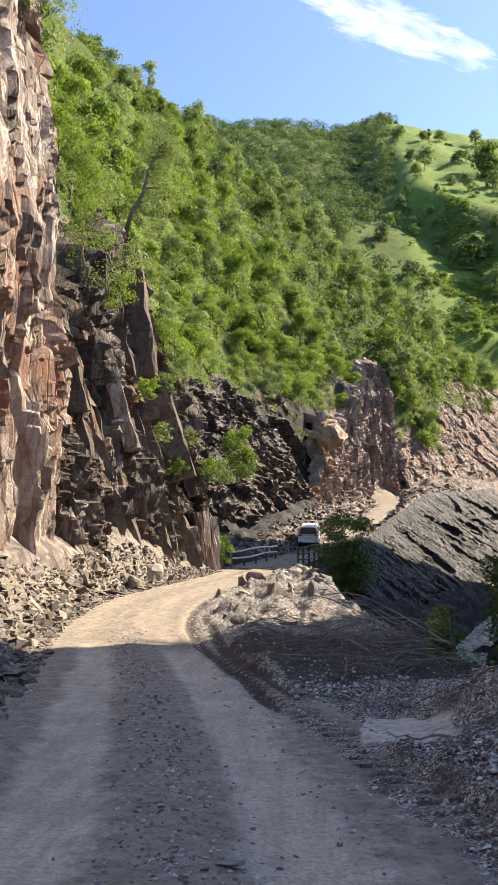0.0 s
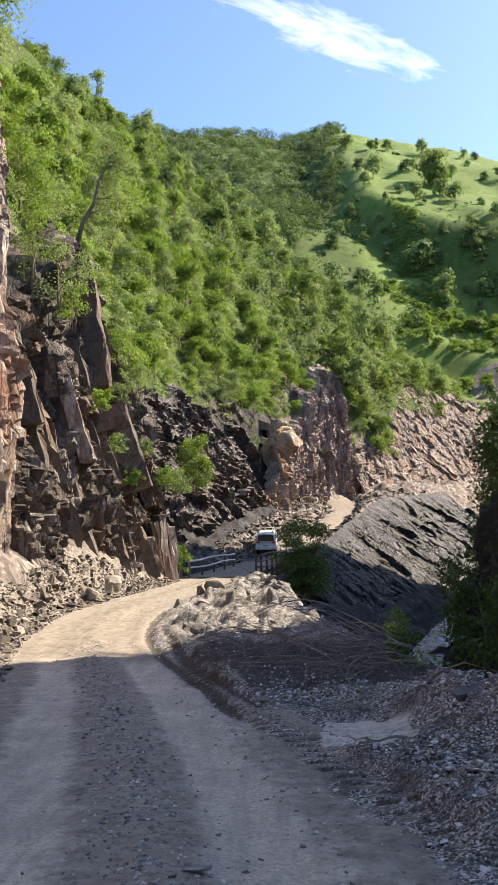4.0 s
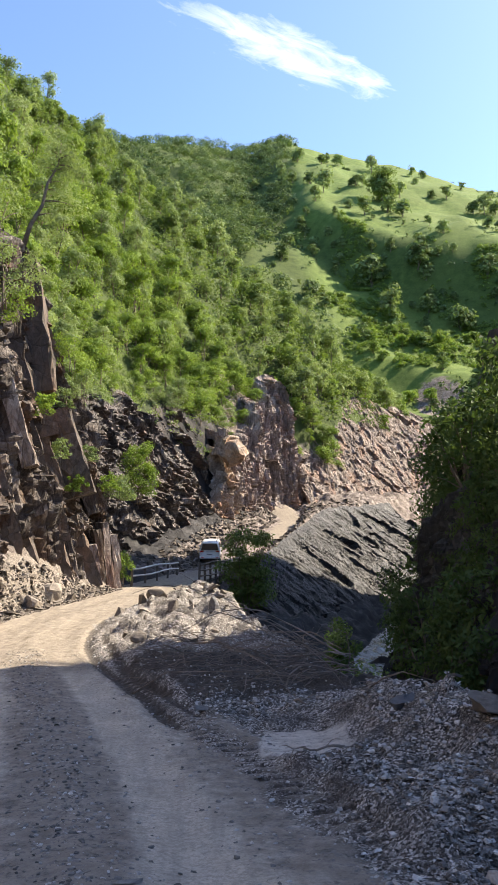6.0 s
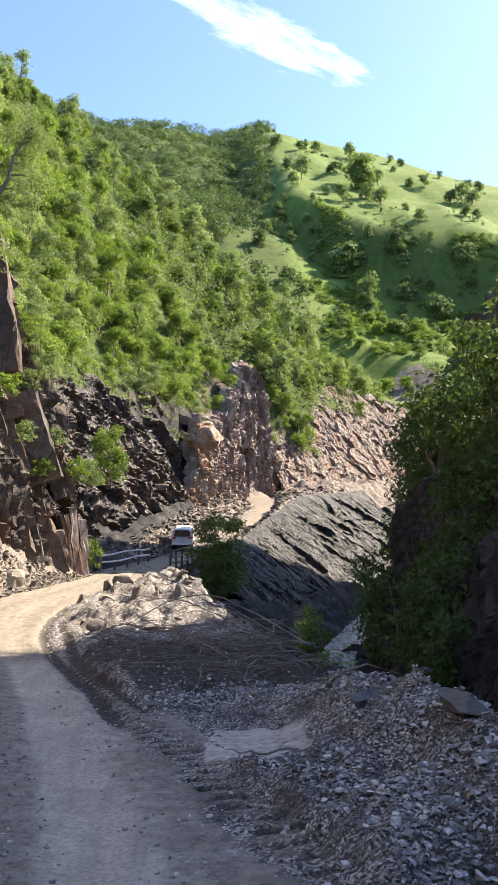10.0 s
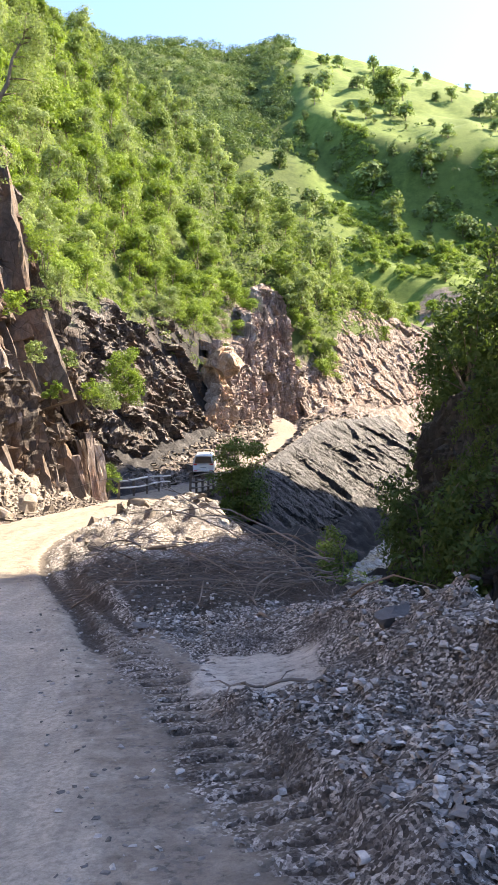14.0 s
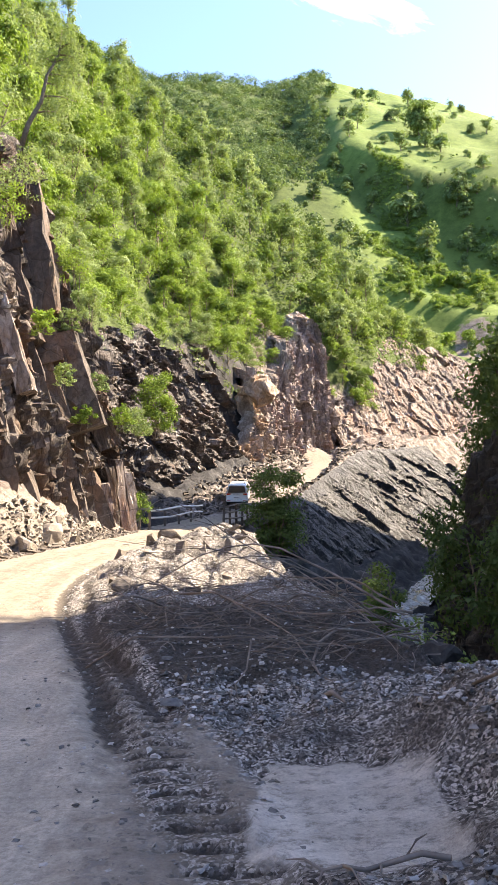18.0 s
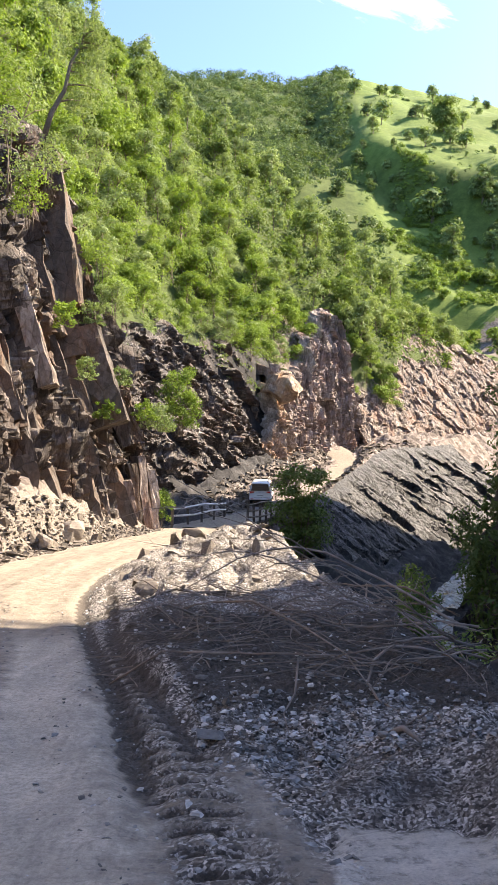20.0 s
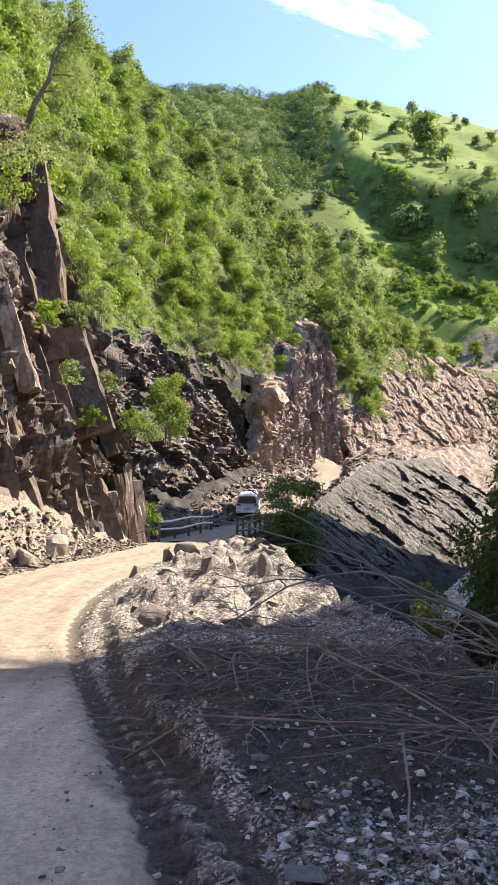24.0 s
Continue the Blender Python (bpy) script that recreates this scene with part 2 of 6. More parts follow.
def near_ground():
    """Dusty wheel tracks, gritty crown, slate rubble and brown scree, blended by what lies where."""
    k = Mat("near_ground", 0.92, 0, 0.25)
    big, mid, fine = k.noise(0.7, 5, 0.6), k.noise(5, 7, 0.68), k.noise(60, 5, 0.7)
    dust = k.ramp(mid, (0.3, (0.55, 0.475, 0.38)), (0.7, (0.72, 0.635, 0.52)))
    dirt = k.ramp(mid, (0.3, (0.2, 0.168, 0.135)), (0.7, (0.39, 0.333, 0.273)))
    chip = k.t.nodes.new("ShaderNodeSeparateColor")
    k.t.links.new(k.voro(34, None, "F1", "Color"), chip.inputs[0])
    dirt = k.mix(k.ramp(k.math("ADD", k.noise(9, 7, 0.72), k.math("MULTIPLY", chip.outputs[1], 0.18)), (0.6, 0.0), (0.72, 0.7)), dirt, k.ramp(chip.outputs[0], (0.2, (0.07, 0.066, 0.064)), (0.8, (0.2, 0.19, 0.18))))
    dust = k.mix(k.ramp(k.noise(26, 8, 0.75), (0.38, 0.55), (0.55, 0.0)), dust, (0.19, 0.163, 0.135))
    dust = k.mix(k.ramp(k.noise(1.6, 7, 0.7), (0.4, 0.32), (0.62, 0.0)), dust, (0.24, 0.21, 0.175))
    streak = k.noise(7, 6, 0.65, k.pos((1, 0.06, 1), (0, 0, 9)))
    dust = k.mix(k.ramp(streak, (0.36, 0.42), (0.56, 0.0)), dust, (0.27, 0.235, 0.195))
    w = k.math("ADD", k.attr("wheel"), k.math("MULTIPLY", k.math("SUBTRACT", big, 0.5), 1.1))
    w = k.math("ADD", w, k.math("MULTIPLY", k.math("SUBTRACT", mid, 0.5), 0.9))
    c = k.mix(k.ramp(w, (0.25, 0.0), (0.7, 1.0)), dirt, dust)
    # tan clay copy of the road from y 12 on, darkened against direct sun
    sun_dimmed_clay = k.ramp(k.math("ADD", k.math("MULTIPLY", mid, 0.6), k.math("MULTIPLY", streak, 0.4)), (0.36, (0.165, 0.136, 0.106)), (0.62, (0.315, 0.266, 0.212)))
    c = k.mix(k.ramp(k.math("ADD", k.attr("sun_dimmed_clay"), k.math("MULTIPLY", k.math("SUBTRACT", big, 0.5), 0.8)), (0.3, 0.0), (0.7, 1.0)), c, sun_dimmed_clay)
    # rubble
    warp = k.mix(0.02, k.pos((1, 1, 1.4)), k.t.nodes.new("ShaderNodeTexNoise").outputs["Color"], "ADD")
    wn = warp.node.inputs[2].links[0].from_node
    k.t.links.new(k.pos(), wn.inputs["Vector"])
    wn.inputs["Scale"].default_value, wn.inputs["Detail"].default_value = 9, 5
    st = k.t.nodes.new("ShaderNodeSeparateColor")
    k.t.links.new(k.voro(52, warp, "F1", "Color"), st.inputs[0])
    d1, d2 = k.voro(52, warp), k.noise(45, 8, 0.75)
    rub = k.ramp(st.outputs[0], (0.0, (0.032, 0.027, 0.023)), (0.4, (0.21, 0.182, 0.158)), (0.72, (0.54, 0.485, 0.435)), (0.9, (0.88, 0.82, 0.75)))
    rub = k.mix(k.ramp(k.noise(1.6, 7, 0.7), (0.45, 0.0), (0.6, 0.75)), rub, k.ramp(k.noise(14, 7, 0.75), (0.35, (0.035, 0.029, 0.025)), (0.66, (0.17, 0.145, 0.125))))
    rub = k.mix(k.ramp(k.noise(70, 6, 0.7), (0.42, 0.7), (0.50, 0.0)), rub, (0.035, 0.031, 0.029))
    scr = k.ramp(st.outputs[0], (0.0, (0.11, 0.09, 0.072)), (0.6, (0.28, 0.235, 0.195)), (0.95, (0.52, 0.46, 0.40)))
    scr = k.mix(k.ramp(k.noise(0.8, 6, 0.65), (0.42, 0.0), (0.64, 0.75)), scr, k.ramp(mid, (0.3, (0.17, 0.14, 0.115)), (0.7, (0.32, 0.27, 0.225))))
    jit = k.math("MULTIPLY", k.math("SUBTRACT", mid, 0.5), 1.0)
    off = k.mix(k.ramp(k.math("ADD", k.attr("scree"), jit), (0.4, 0.0), (0.6, 1.0)), rub, scr)
    c = k.mix(k.ramp(k.math("ADD", k.attr("off"), jit), (0.32, 0.0), (0.62, 1.0)), c, off)
    # dark soil tone; its mask also paints shade into tread grooves and ruts
    soil_shade = k.ramp(k.noise(22, 7, 0.75), (0.35, (0.028, 0.023, 0.019)), (0.68, (0.13, 0.108, 0.09)))
    c = k.mix(k.ramp(k.math("ADD", k.attr("soil_shade"), k.math("MULTIPLY", jit, 0.9)), (0.35, 0.0), (0.65, 0.9)), c, soil_shade)
    padc = k.ramp(k.noise(3.5, 8, 0.7), (0.3, (0.5, 0.45, 0.385)), (0.65, (0.82, 0.755, 0.67)))
    padc = k.mix(k.ramp(k.noise(11, 8, 0.75), (0.36, 0.75), (0.5, 0.0)), padc, (0.2, 0.175, 0.15))
    c = k.mix(k.ramp(k.math("ADD", k.attr("pad"), k.math("MULTIPLY", jit, 1.1)), (0.36, 0.0), (0.62, 1.0)), c, padc)
    c = k.mix(k.ramp(fine, (0.35, 0.25), (0.6, 0.0)), c, (0.10, 0.09, 0.08))
    stony = k.math("ADD", k.math("MULTIPLY", d1, -0.7), k.math("MULTIPLY", d2, 1.2))
    h = k.math("ADD", mid, k.math("ADD", k.math("MULTIPLY", fine, 0.35), k.math("MULTIPLY", stony, k.math("ADD", k.math("MULTIPLY", k.attr("off"), 0.85), 0.04))))
    return k.done(c, h, 0.045, 0.85)


M_ROAD = near_ground()


def hillside():
    """Grass on the gentle parts, bare broken slate where the attribute says scree."""
    k = Mat("hillside_grass", 0.9, 0, 0.2)
    a, b, f = k.noise(0.035, 6, 0.6), k.noise(0.35, 6, 0.7), k.noise(2.5, 6, 0.75)
    g = k.ramp(b, (0.3, (0.06, 0.11, 0.018)), (0.5, (0.115, 0.178, 0.032)), (0.7, (0.175, 0.24, 0.052)))
    g = k.mix(k.ramp(a, (0.42, 0.0), (0.6, 0.7)), g, (0.12, 0.165, 0.035))
    # dark green: undergrowth floor, and shade put into the colour
    g = k.mix(k.attr("under_shade"), g, k.ramp(b, (0.3, (0.035, 0.055, 0.014)), (0.7, (0.085, 0.115, 0.03))))
    g = k.mix(k.ramp(f, (0.3, 0.5), (0.6, 0.0)), g, (0.03, 0.05, 0.012))
    s = k.ramp(k.noise(0.9, 9, 0.72, k.pos((1, 1, 0.4), (0, 25, 0))), (0.3, (0.06, 0.05, 0.046)), (0.5, (0.19, 0.15, 0.13)), (0.7, (0.36, 0.30, 0.265)))
    sp = k.t.nodes.new("ShaderNodeSeparateColor")
    k.t.links.new(k.voro(3.2, None, "F1", "Color"), sp.inputs[0])
    s = k.mix(0.55, s, k.ramp(sp.outputs[0], (0.1, (0.09, 0.072, 0.063)), (0.6, (0.25, 0.205, 0.18)), (0.95, (0.5, 0.435, 0.39))))
    s = k.mix(k.ramp(k.noise(7, 7, 0.75), (0.36, 0.75), (0.56, 0.0)), s, (0.06, 0.05, 0.045))
    bare = k.ramp(k.math("ADD", k.attr("bare"), k.math("MULTIPLY", k.math("SUBTRACT", b, 0.5), 0.9)), (0.42, 0.0), (0.58, 1.0))
    c = k.mix(bare, g, s)
    dk = k.ramp(k.noise(1.0, 8, 0.7, k.pos((1, 1, 0.4), (20, 20, 0))), (0.3, (0.02, 0.019, 0.019)), (0.55, (0.05, 0.047, 0.046)), (0.75, (0.15, 0.142, 0.138)))
    c = k.mix(k.attr("slate"), c, dk)
    h = k.math("ADD", b, k.math("ADD", k.math("MULTIPLY", f, 0.6), k.math("MULTIPLY", k.noise(5, 8, 0.75), k.math("MULTIPLY", bare, 0.8))))
    return k.done(c, h, 0.22, 0.6)


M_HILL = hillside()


def leaf(name, dark, light, trans=0.35):
    k = Mat(name, 0.7, 0, 0.12)
    clump = k.ramp(k.noise(0.3, 3, 0.6), (0.34, 0.0), (0.66, 1.0))
    mixf = k.math("ADD", k.math("MULTIPLY", k.rand(), 0.36), k.math("ADD", k.math("MULTIPLY", k.island(), 0.3), k.math("MULTIPLY", clump, 0.34)))
    c = k.ramp(mixf, (0.1, dark), (0.9, light))
    k.put(c, k.b.inputs["Base Color"])
    tr = k.t.nodes.new("ShaderNodeBsdfTranslucent")
    ad = k.t.nodes.new("ShaderNodeMixShader")
    out = k.t.nodes["Material Output"]
    k.put(k.mix(1.0, c, (1.15, 1.2, 0.6), "MULTIPLY"), tr.inputs[0])
    ad.inputs[0].default_value = trans
    k.t.links.new(k.b.outputs[0], ad.inputs[1])
    k.t.links.new(tr.outputs[0], ad.inputs[2])
    k.t.links.new(ad.outputs[0], out.inputs[0])
    return k.m


M_LEAF = leaf("leaf_fresh", (0.07, 0.122, 0.026), (0.266, 0.368, 0.088), 0.36)
M_LEAF_GREY = leaf("leaf_grey_green", (0.116, 0.17, 0.077), (0.3, 0.37, 0.176), 0.36)
M_LEAF_DEEP = leaf("leaf_deep", (0.062, 0.105, 0.031), (0.24, 0.32, 0.107))
# bluer than the near leaves: distance haze put into the leaf colour
M_LEAF_FAR = leaf("leaf_far", (0.038, 0.068, 0.03), (0.277, 0.372, 0.153), 0.28)
# darker leaf copy for the shaded far bank, its shade in the colour
M_LEAF_SHADED = leaf("leaf_shaded", (0.045, 0.08, 0.028), (0.11, 0.165, 0.06), 0.3)
M_BARK = plain("bark", (0.16, 0.13, 0.10), 0.9, vary=0.35, scale=12)
M_TWIG = plain("dead_wood", (0.2, 0.158, 0.128), 0.85, vary=0.5, scale=5)
M_SOIL = plain("dark_soil", (0.05, 0.042, 0.036), 0.95, vary=0.4, scale=14)
M_WOOD = plain("weathered_timber", (0.13, 0.105, 0.085), 0.85, vary=0.35, scale=9)
M_RAIL = plain("pale_rail", (0.55, 0.53, 0.50), 0.6, vary=0.2)
M_STONE = gravel("loose_slate", (0.07, 0.067, 0.068), (0.20, 0.19, 0.185), (0.42, 0.40, 0.39), 3.0, 0.03)


def stone_mat(name, dark, light):
    k = Mat(name, 0.8, 0, 0.35)
    r = k.math("ADD", k.math("MULTIPLY", k.rand(), 0.5), k.math("MULTIPLY", k.island(), 0.5))
    c = k.ramp(r, (0.15, dark), (0.6, k_mid(dark, light)), (0.88, light))
    n = k.noise(14, 7, 0.7, k.pos((1, 1, 2.2)))
    c = k.mix(k.ramp(n, (0.35, 0.55), (0.62, 0.0)), c, [v * 0.55 for v in dark])
    return k.done(c, n, 0.02, 0.8)


def k_mid(a, b):
    return [x * 0.68 + y * 0.32 for x, y in zip(a, b)]


M_SHARD = stone_mat("slate_shard", (0.045, 0.039, 0.035), (0.82, 0.775, 0.72))
M_TSTONE = stone_mat("brown_stone", (0.1, 0.08, 0.064), (0.4, 0.345, 0.29))


def water():
    k = Mat("river_water", 0.12, 0, 0.5)
    n = k.noise(1.3, 8, 0.7, k.pos((1.6, 0.7, 1)), 0.6)
    c = k.ramp(n, (0.42, (0.10, 0.105, 0.10)), (0.55, (0.26, 0.27, 0.265)), (0.68, (0.75, 0.77, 0.77)))
    return k.done(c, n, 0.25, 0.8, k.ramp(n, (0.4, 0.12), (0.6, 0.6)))


M_WATER = water()

# ---- helpers for shapes ----


def rnd(ix, iy, iz, seed=0):
    n = (ix.astype(np.int64) * 374761393 + iy.astype(np.int64) * 668265263 + iz.astype(np.int64) * 362437 + seed * 974634777) & 0xFFFFFFFF
    n = n.astype(np.uint64)
    n = ((n ^ (n >> np.uint64(13))) * np.uint64(1274126177)) & np.uint64(0xFFFFFFFF)
    n = ((n ^ (n >> np.uint64(15))) * np.uint64(668265263)) & np.uint64(0xFFFFFFFF)
    n = n ^ (n >> np.uint64(16))
    return n.astype(np.float64) / 4294967295.0


def vnoise(x, y, z=None, seed=0):
    """Smooth value noise, -1 to 1."""
    z = np.zeros_like(x) if z is None else z
    ix, iy, iz = np.floor(x), np.floor(y), np.floor(z)
    fx, fy, fz = x - ix, y - iy, z - iz
    fx, fy, fz = (f * f * (3 - 2 * f) for f in (fx, fy, fz))
    out = 0
    for dx, wx in ((0, 1 - fx), (1, fx)):
        for dy, wy in ((0, 1 - fy), (1, fy)):
            for dz, wz in ((0, 1 - fz), (1, fz)):
                out = out + wx * wy * wz * rnd(ix + dx, iy + dy, iz + dz, seed)
    return out * 2 - 1


def fbm(x, y, z=None, octaves=4, seed=0, gain=0.5):
    out, a = 0, 1.0
    z = np.zeros_like(x) if z is None else z
    for o in range(octaves):
        out = out + a * vnoise(x, y, z, seed + o)
        x, y, z, a = x * 2.03, y * 2.03, z * 2.03, a * gain
    return out


def cell(x, y, seed=0):
    """One random value for each unit cell, 0 to 1."""
    return rnd(np.floor(x), np.floor(y), np.zeros_like(x), seed)


def facets(a, b, seed, tilt=0.6):
    """Flat tilted facets, one for each jittered cell: broken rock."""
    ia, ib = np.floor(a), np.floor(b)
    best, out, zero = np.full(a.shape, 1e9), np.zeros(a.shape), np.zeros_like(a)
    for da in (-1, 0, 1):
        for db in (-1, 0, 1):
            u, v = ia + da, ib + db
            ca, cb = u + rnd(u, v, zero, seed), v + rnd(u, v, zero, seed + 1)
            d = (a - ca) ** 2 + (b - cb) ** 2
            val = rnd(u, v, zero, seed + 2) - 0.5 + tilt * ((rnd(u, v, zero, seed + 3) - 0.5) * (a - ca) + (rnd(u, v, zero, seed + 4) - 0.5) * (b - cb)) * 2
            hit = d < best
            best, out = np.where(hit, d, best), np.where(hit, val, out)
    return out


def step(a, b, x):
    t = np.clip((x - a) / (b - a), 0, 1)
    return t * t * (3 - 2 * t)


def mesh_of(name, verts, faces, mat=None, smooth=False):
    me = bpy.data.meshes.new(name)
    me.from_pydata(np.asarray(verts).tolist(), [], np.asarray(faces).tolist() if isinstance(faces, np.ndarray) else faces)
    if mat:
        me.materials.append(mat)
    if smooth:
        me.polygons.foreach_set("use_smooth", np.ones(len(me.polygons), dtype=bool))
    me.update()
    return me


def grid_faces(n, m):
    i = np.arange(n * m).reshape(n, m)
    return np.stack([i[:-1, :-1], i[1:, :-1], i[1:, 1:], i[:-1, 1:]], -1).reshape(-1, 4)


def add_attr(me, name, values):
    a = me.attributes.new(name, "FLOAT", "POINT")
    a.data.foreach_set("value", np.asarray(values, dtype=np.float32).ravel())


def part(name, me, parent=None, label="", m=None):
    ob = new(name, me)
    if parent is not None:
        ob.parent = parent
    if m is not None:
        ob.matrix_basis = m
    if label:
        ob["label"] = label
    return ob


def bm_mesh(name, bm, mat, smooth=False):
    me = bpy.data.meshes.new(name)
    bm.normal_update()
    bm.to_mesh(me)
    bm.free()
    if mat:
        me.materials.append(mat)
    if smooth:
        me.polygons.foreach_set("use_smooth", np.ones(len(me.polygons), dtype=bool))
    return me


def box(bm, x0, x1, y0, y1, z0, z1, bevel=0.0, m=None):
    r = bmesh.ops.create_cube(bm, size=1)
    bmesh.ops.transform(bm, matrix=(m or Matrix()) @ pose((x0 + x1) / 2, (y0 + y1) / 2, (z0 + z1) / 2) @ Matrix.Diagonal((x1 - x0, y1 - y0, z1 - z0, 1)), verts=r["verts"])
    if bevel:
        ed = list({e for v in r["verts"] for e in v.link_edges})
        bmesh.ops.bevel(bm, geom=ed, offset=bevel, segments=2, affect="EDGES")


def tube(points, radii, sides=6):
    """Verts and faces of a tapered tube along points."""
    vs, fs = [], []
    n = len(points)
    for i, (p, r) in enumerate(zip(points, radii)):
        d = (Vector(points[min(i + 1, n - 1)]) - Vector(points[max(i - 1, 0)])).normalized()
        a = d.orthogonal().normalized()
        b = d.cross(a)
        for k in range(sides):
            w = 2 * math.pi * k / sides
            vs.append(Vector(p) + (a * math.cos(w) + b * math.sin(w)) * r)
    for i in range(n - 1):
        for k in range(sides):
            k2 = (k + 1) % sides
            fs.append((i * sides + k, i * sides + k2, (i + 1) * sides + k2, (i + 1) * sides + k))
    fs.append(tuple(range(sides))[::-1])
    fs.append(tuple((n - 1) * sides + k for k in range(sides)))
    return [tuple(v) for v in vs], fs


def join_tubes(list_of):
    vs, fs = [], []
    for v, f in list_of:
        o = len(vs)
        vs += v
        fs += [tuple(i + o for i in q) for q in f]
    return vs, fs


# ---- the plan of the valley ----
def lin(*pairs):
    ks, vs = zip(*pairs)
    return lambda y: np.interp(y, ks, vs)


def soft(f, w=1.6):
    return lambda y: (f(y - w) + f(y - w / 2) + f(y) + f(y + w / 2) + f(y + w)) / 5


road_z = soft(lin((-120, 6), (-8, 0.35), (0, -0.12), (6.5, -0.56), (11.5, -0.86), (15, -1.04), (22.6, -1.17), (33, -1.3), (45, -1.5), (56, -1.6), (62, -1.5), (66, -1.2), (75, 0.4), (90, 2.2), (98, 3.2), (104, 5.2), (110, 6.2), (130, 8)))
road_x = soft(lin((-120, 6), (-8, 0.4), (0, 0.15), (5, -0.35), (11.4, -1.75), (16, -2.9), (20, -3.6), (24, -3.95), (28, -3.85), (33, -3.2), (40, -2.4), (48, -1.6), (55, -0.7), (62, 0.9), (68, 3.0), (75, 5.4), (82, 7.9), (90, 10.2), (96, 11.7), (100, 12.1), (103, 11.6), (107, 10.0), (112, 7), (130, -5)))
half_w = lin((-8, 2.0), (6, 1.75), (14, 1.6), (22, 1.55), (34, 1.6), (48, 1.75), (62, 1.75), (75, 1.6), (130, 1.6))
bank_x = soft(lin((-60, 6), (-8, 4.4), (5, 3.5), (7, 3.15), (9.5, 2.95), (11.4, 3.0), (13.5, 2.6), (17, 2.5), (20, 2.2), (25, 2.05), (34, 1.55), (47, 1.25), (56, 1.3), (62, 3.0), (68, 5.2), (75, 7.6), (82, 10.0), (88, 13.5), (96, 18), (107, 25), (120, 33), (150, 52), (300, 90)))
bank_up = lin((-8, 0), (5, 0.05), (7, 0.12), (9, 0.02), (10.5, 0.04), (12.5, 0.2), (14, 0.32), (16, 0.3), (18, 0.12), (22, 0.1), (26, 0.12), (33, 0.28), (40, 0.1), (48, 0.0), (76, 0), (80, 0.3), (86, 1.3), (91, 2.1), (98, 1.6), (106, 0), (150, 0))
river_x = soft(lin((-60, 13), (0, 8.2), (14, 6.4), (30, 6.7), (37, 7.9), (45, 9.6), (50, 11.0), (60, 14.8), (73, 20.5), (90, 29), (110, 41), (150, 66), (300, 130)), 3)
river_z = lin((-60, -8), (30, -6.7), (60, -6.2), (75, -5.6), (90, -3.5), (110, 0), (150, 12), (200, 30))
wall_x = lin((-60, -11), (0, -8.2), (18, -7.3), (24, -7.2), (30, -6.9), (36, -6.1), (43, -4.5), (46, -4.0), (52, -5.8), (60, -4.6), (70, -1.4), (80, 1.9), (86, 4.0), (92, 6.2), (98, 8.2), (102, 9.8), (106, 12.8), (108, 15.5), (110.5, 19), (115, 25), (121, 32), (129, 40), (140, 49), (190, 66), (300, 95), (900, 300))
# behind the viewpoint the unseen wall is kept low to let skylight in
wall_top = lin((-60, 3), (-6, 5), (4, 12), (10, 20), (22, 19), (25, 17), (27.5, 11.5), (32, 11), (35, 14.5), (38, 16.8), (40, 16.3), (41.5, 12.5), (44, 8.8), (48, 8.6), (60, 10.5), (66, 13.2), (78, 13.5), (90, 13.0), (98, 14), (103, 17.5), (108, 17), (111, 16), (115, 19), (121, 22.5), (129, 21.5), (140, 21), (150, 24), (190, 29), (300, 60))
wall_grade = lin((-60, 0.5), (-4, 0.6), (12, 1.75), (30, 1.75), (50, 1.65), (60, 1.55), (80, 1.5), (104, 1.32), (112, 0.95), (135, 0.92), (150, 0.85), (220, 0.75), (400, 0.5))
wall_lean = lin((-60, 0.09), (25, 0.09), (29, 0.2), (43, 0.22), (48, 0.32), (76, 0.34), (84, 0.2), (90, 0.16), (106, 0.2), (112, 0.7), (200, 0.9))
east_x = soft(lin((-80, 15), (0, 11.5), (20, 9.4), (30, 9.4), (40, 10.6), (48, 12.6), (54, 15.2), (60, 18.5), (70, 24.0), (80, 28.5), (88, 33), (95, 48), (130, 90), (300, 170)), 2)


TERRACE_Y = 272


def hill(x, y):
    k = np.interp(x, [-400, -58, 20, 54, 92, 127, 166, 222, 420], [40, 24, 15, 9, -2, -8, -13, -28, -70])
    crest = 520 + 30 * np.sin(x / 90)
    f = np.clip((np.minimum(y, crest) - 185) / 335, -0.3, 1.2)
    z = 34 + 0.615 * (np.minimum(y, crest) - 185) + k * f
    z = z - 0.35 * np.maximum(0, y - crest)
    z = z + 7 * fbm(x / 75, y / 75, None, 3, 11) * step(150, 260, y) + 2.2 * fbm(x / 16, y / 16, None, 3, 15) * step(120, 200, y)
    # a long terrace step across the meadow
    e = y - (TERRACE_Y - 0.7 * (x - 100) + 6 * np.sin(x / 17))
    e2 = y - (TERRACE_Y - 50 - 0.6 * (x - 70) + 7 * np.sin(x / 15))
    return z + (22 * step(-18, 3, e) - 8.5 + 8 * (step(-14, 6, e2) - 0.5)) * step(30, 55, x) * (1 - step(190, 260, x))


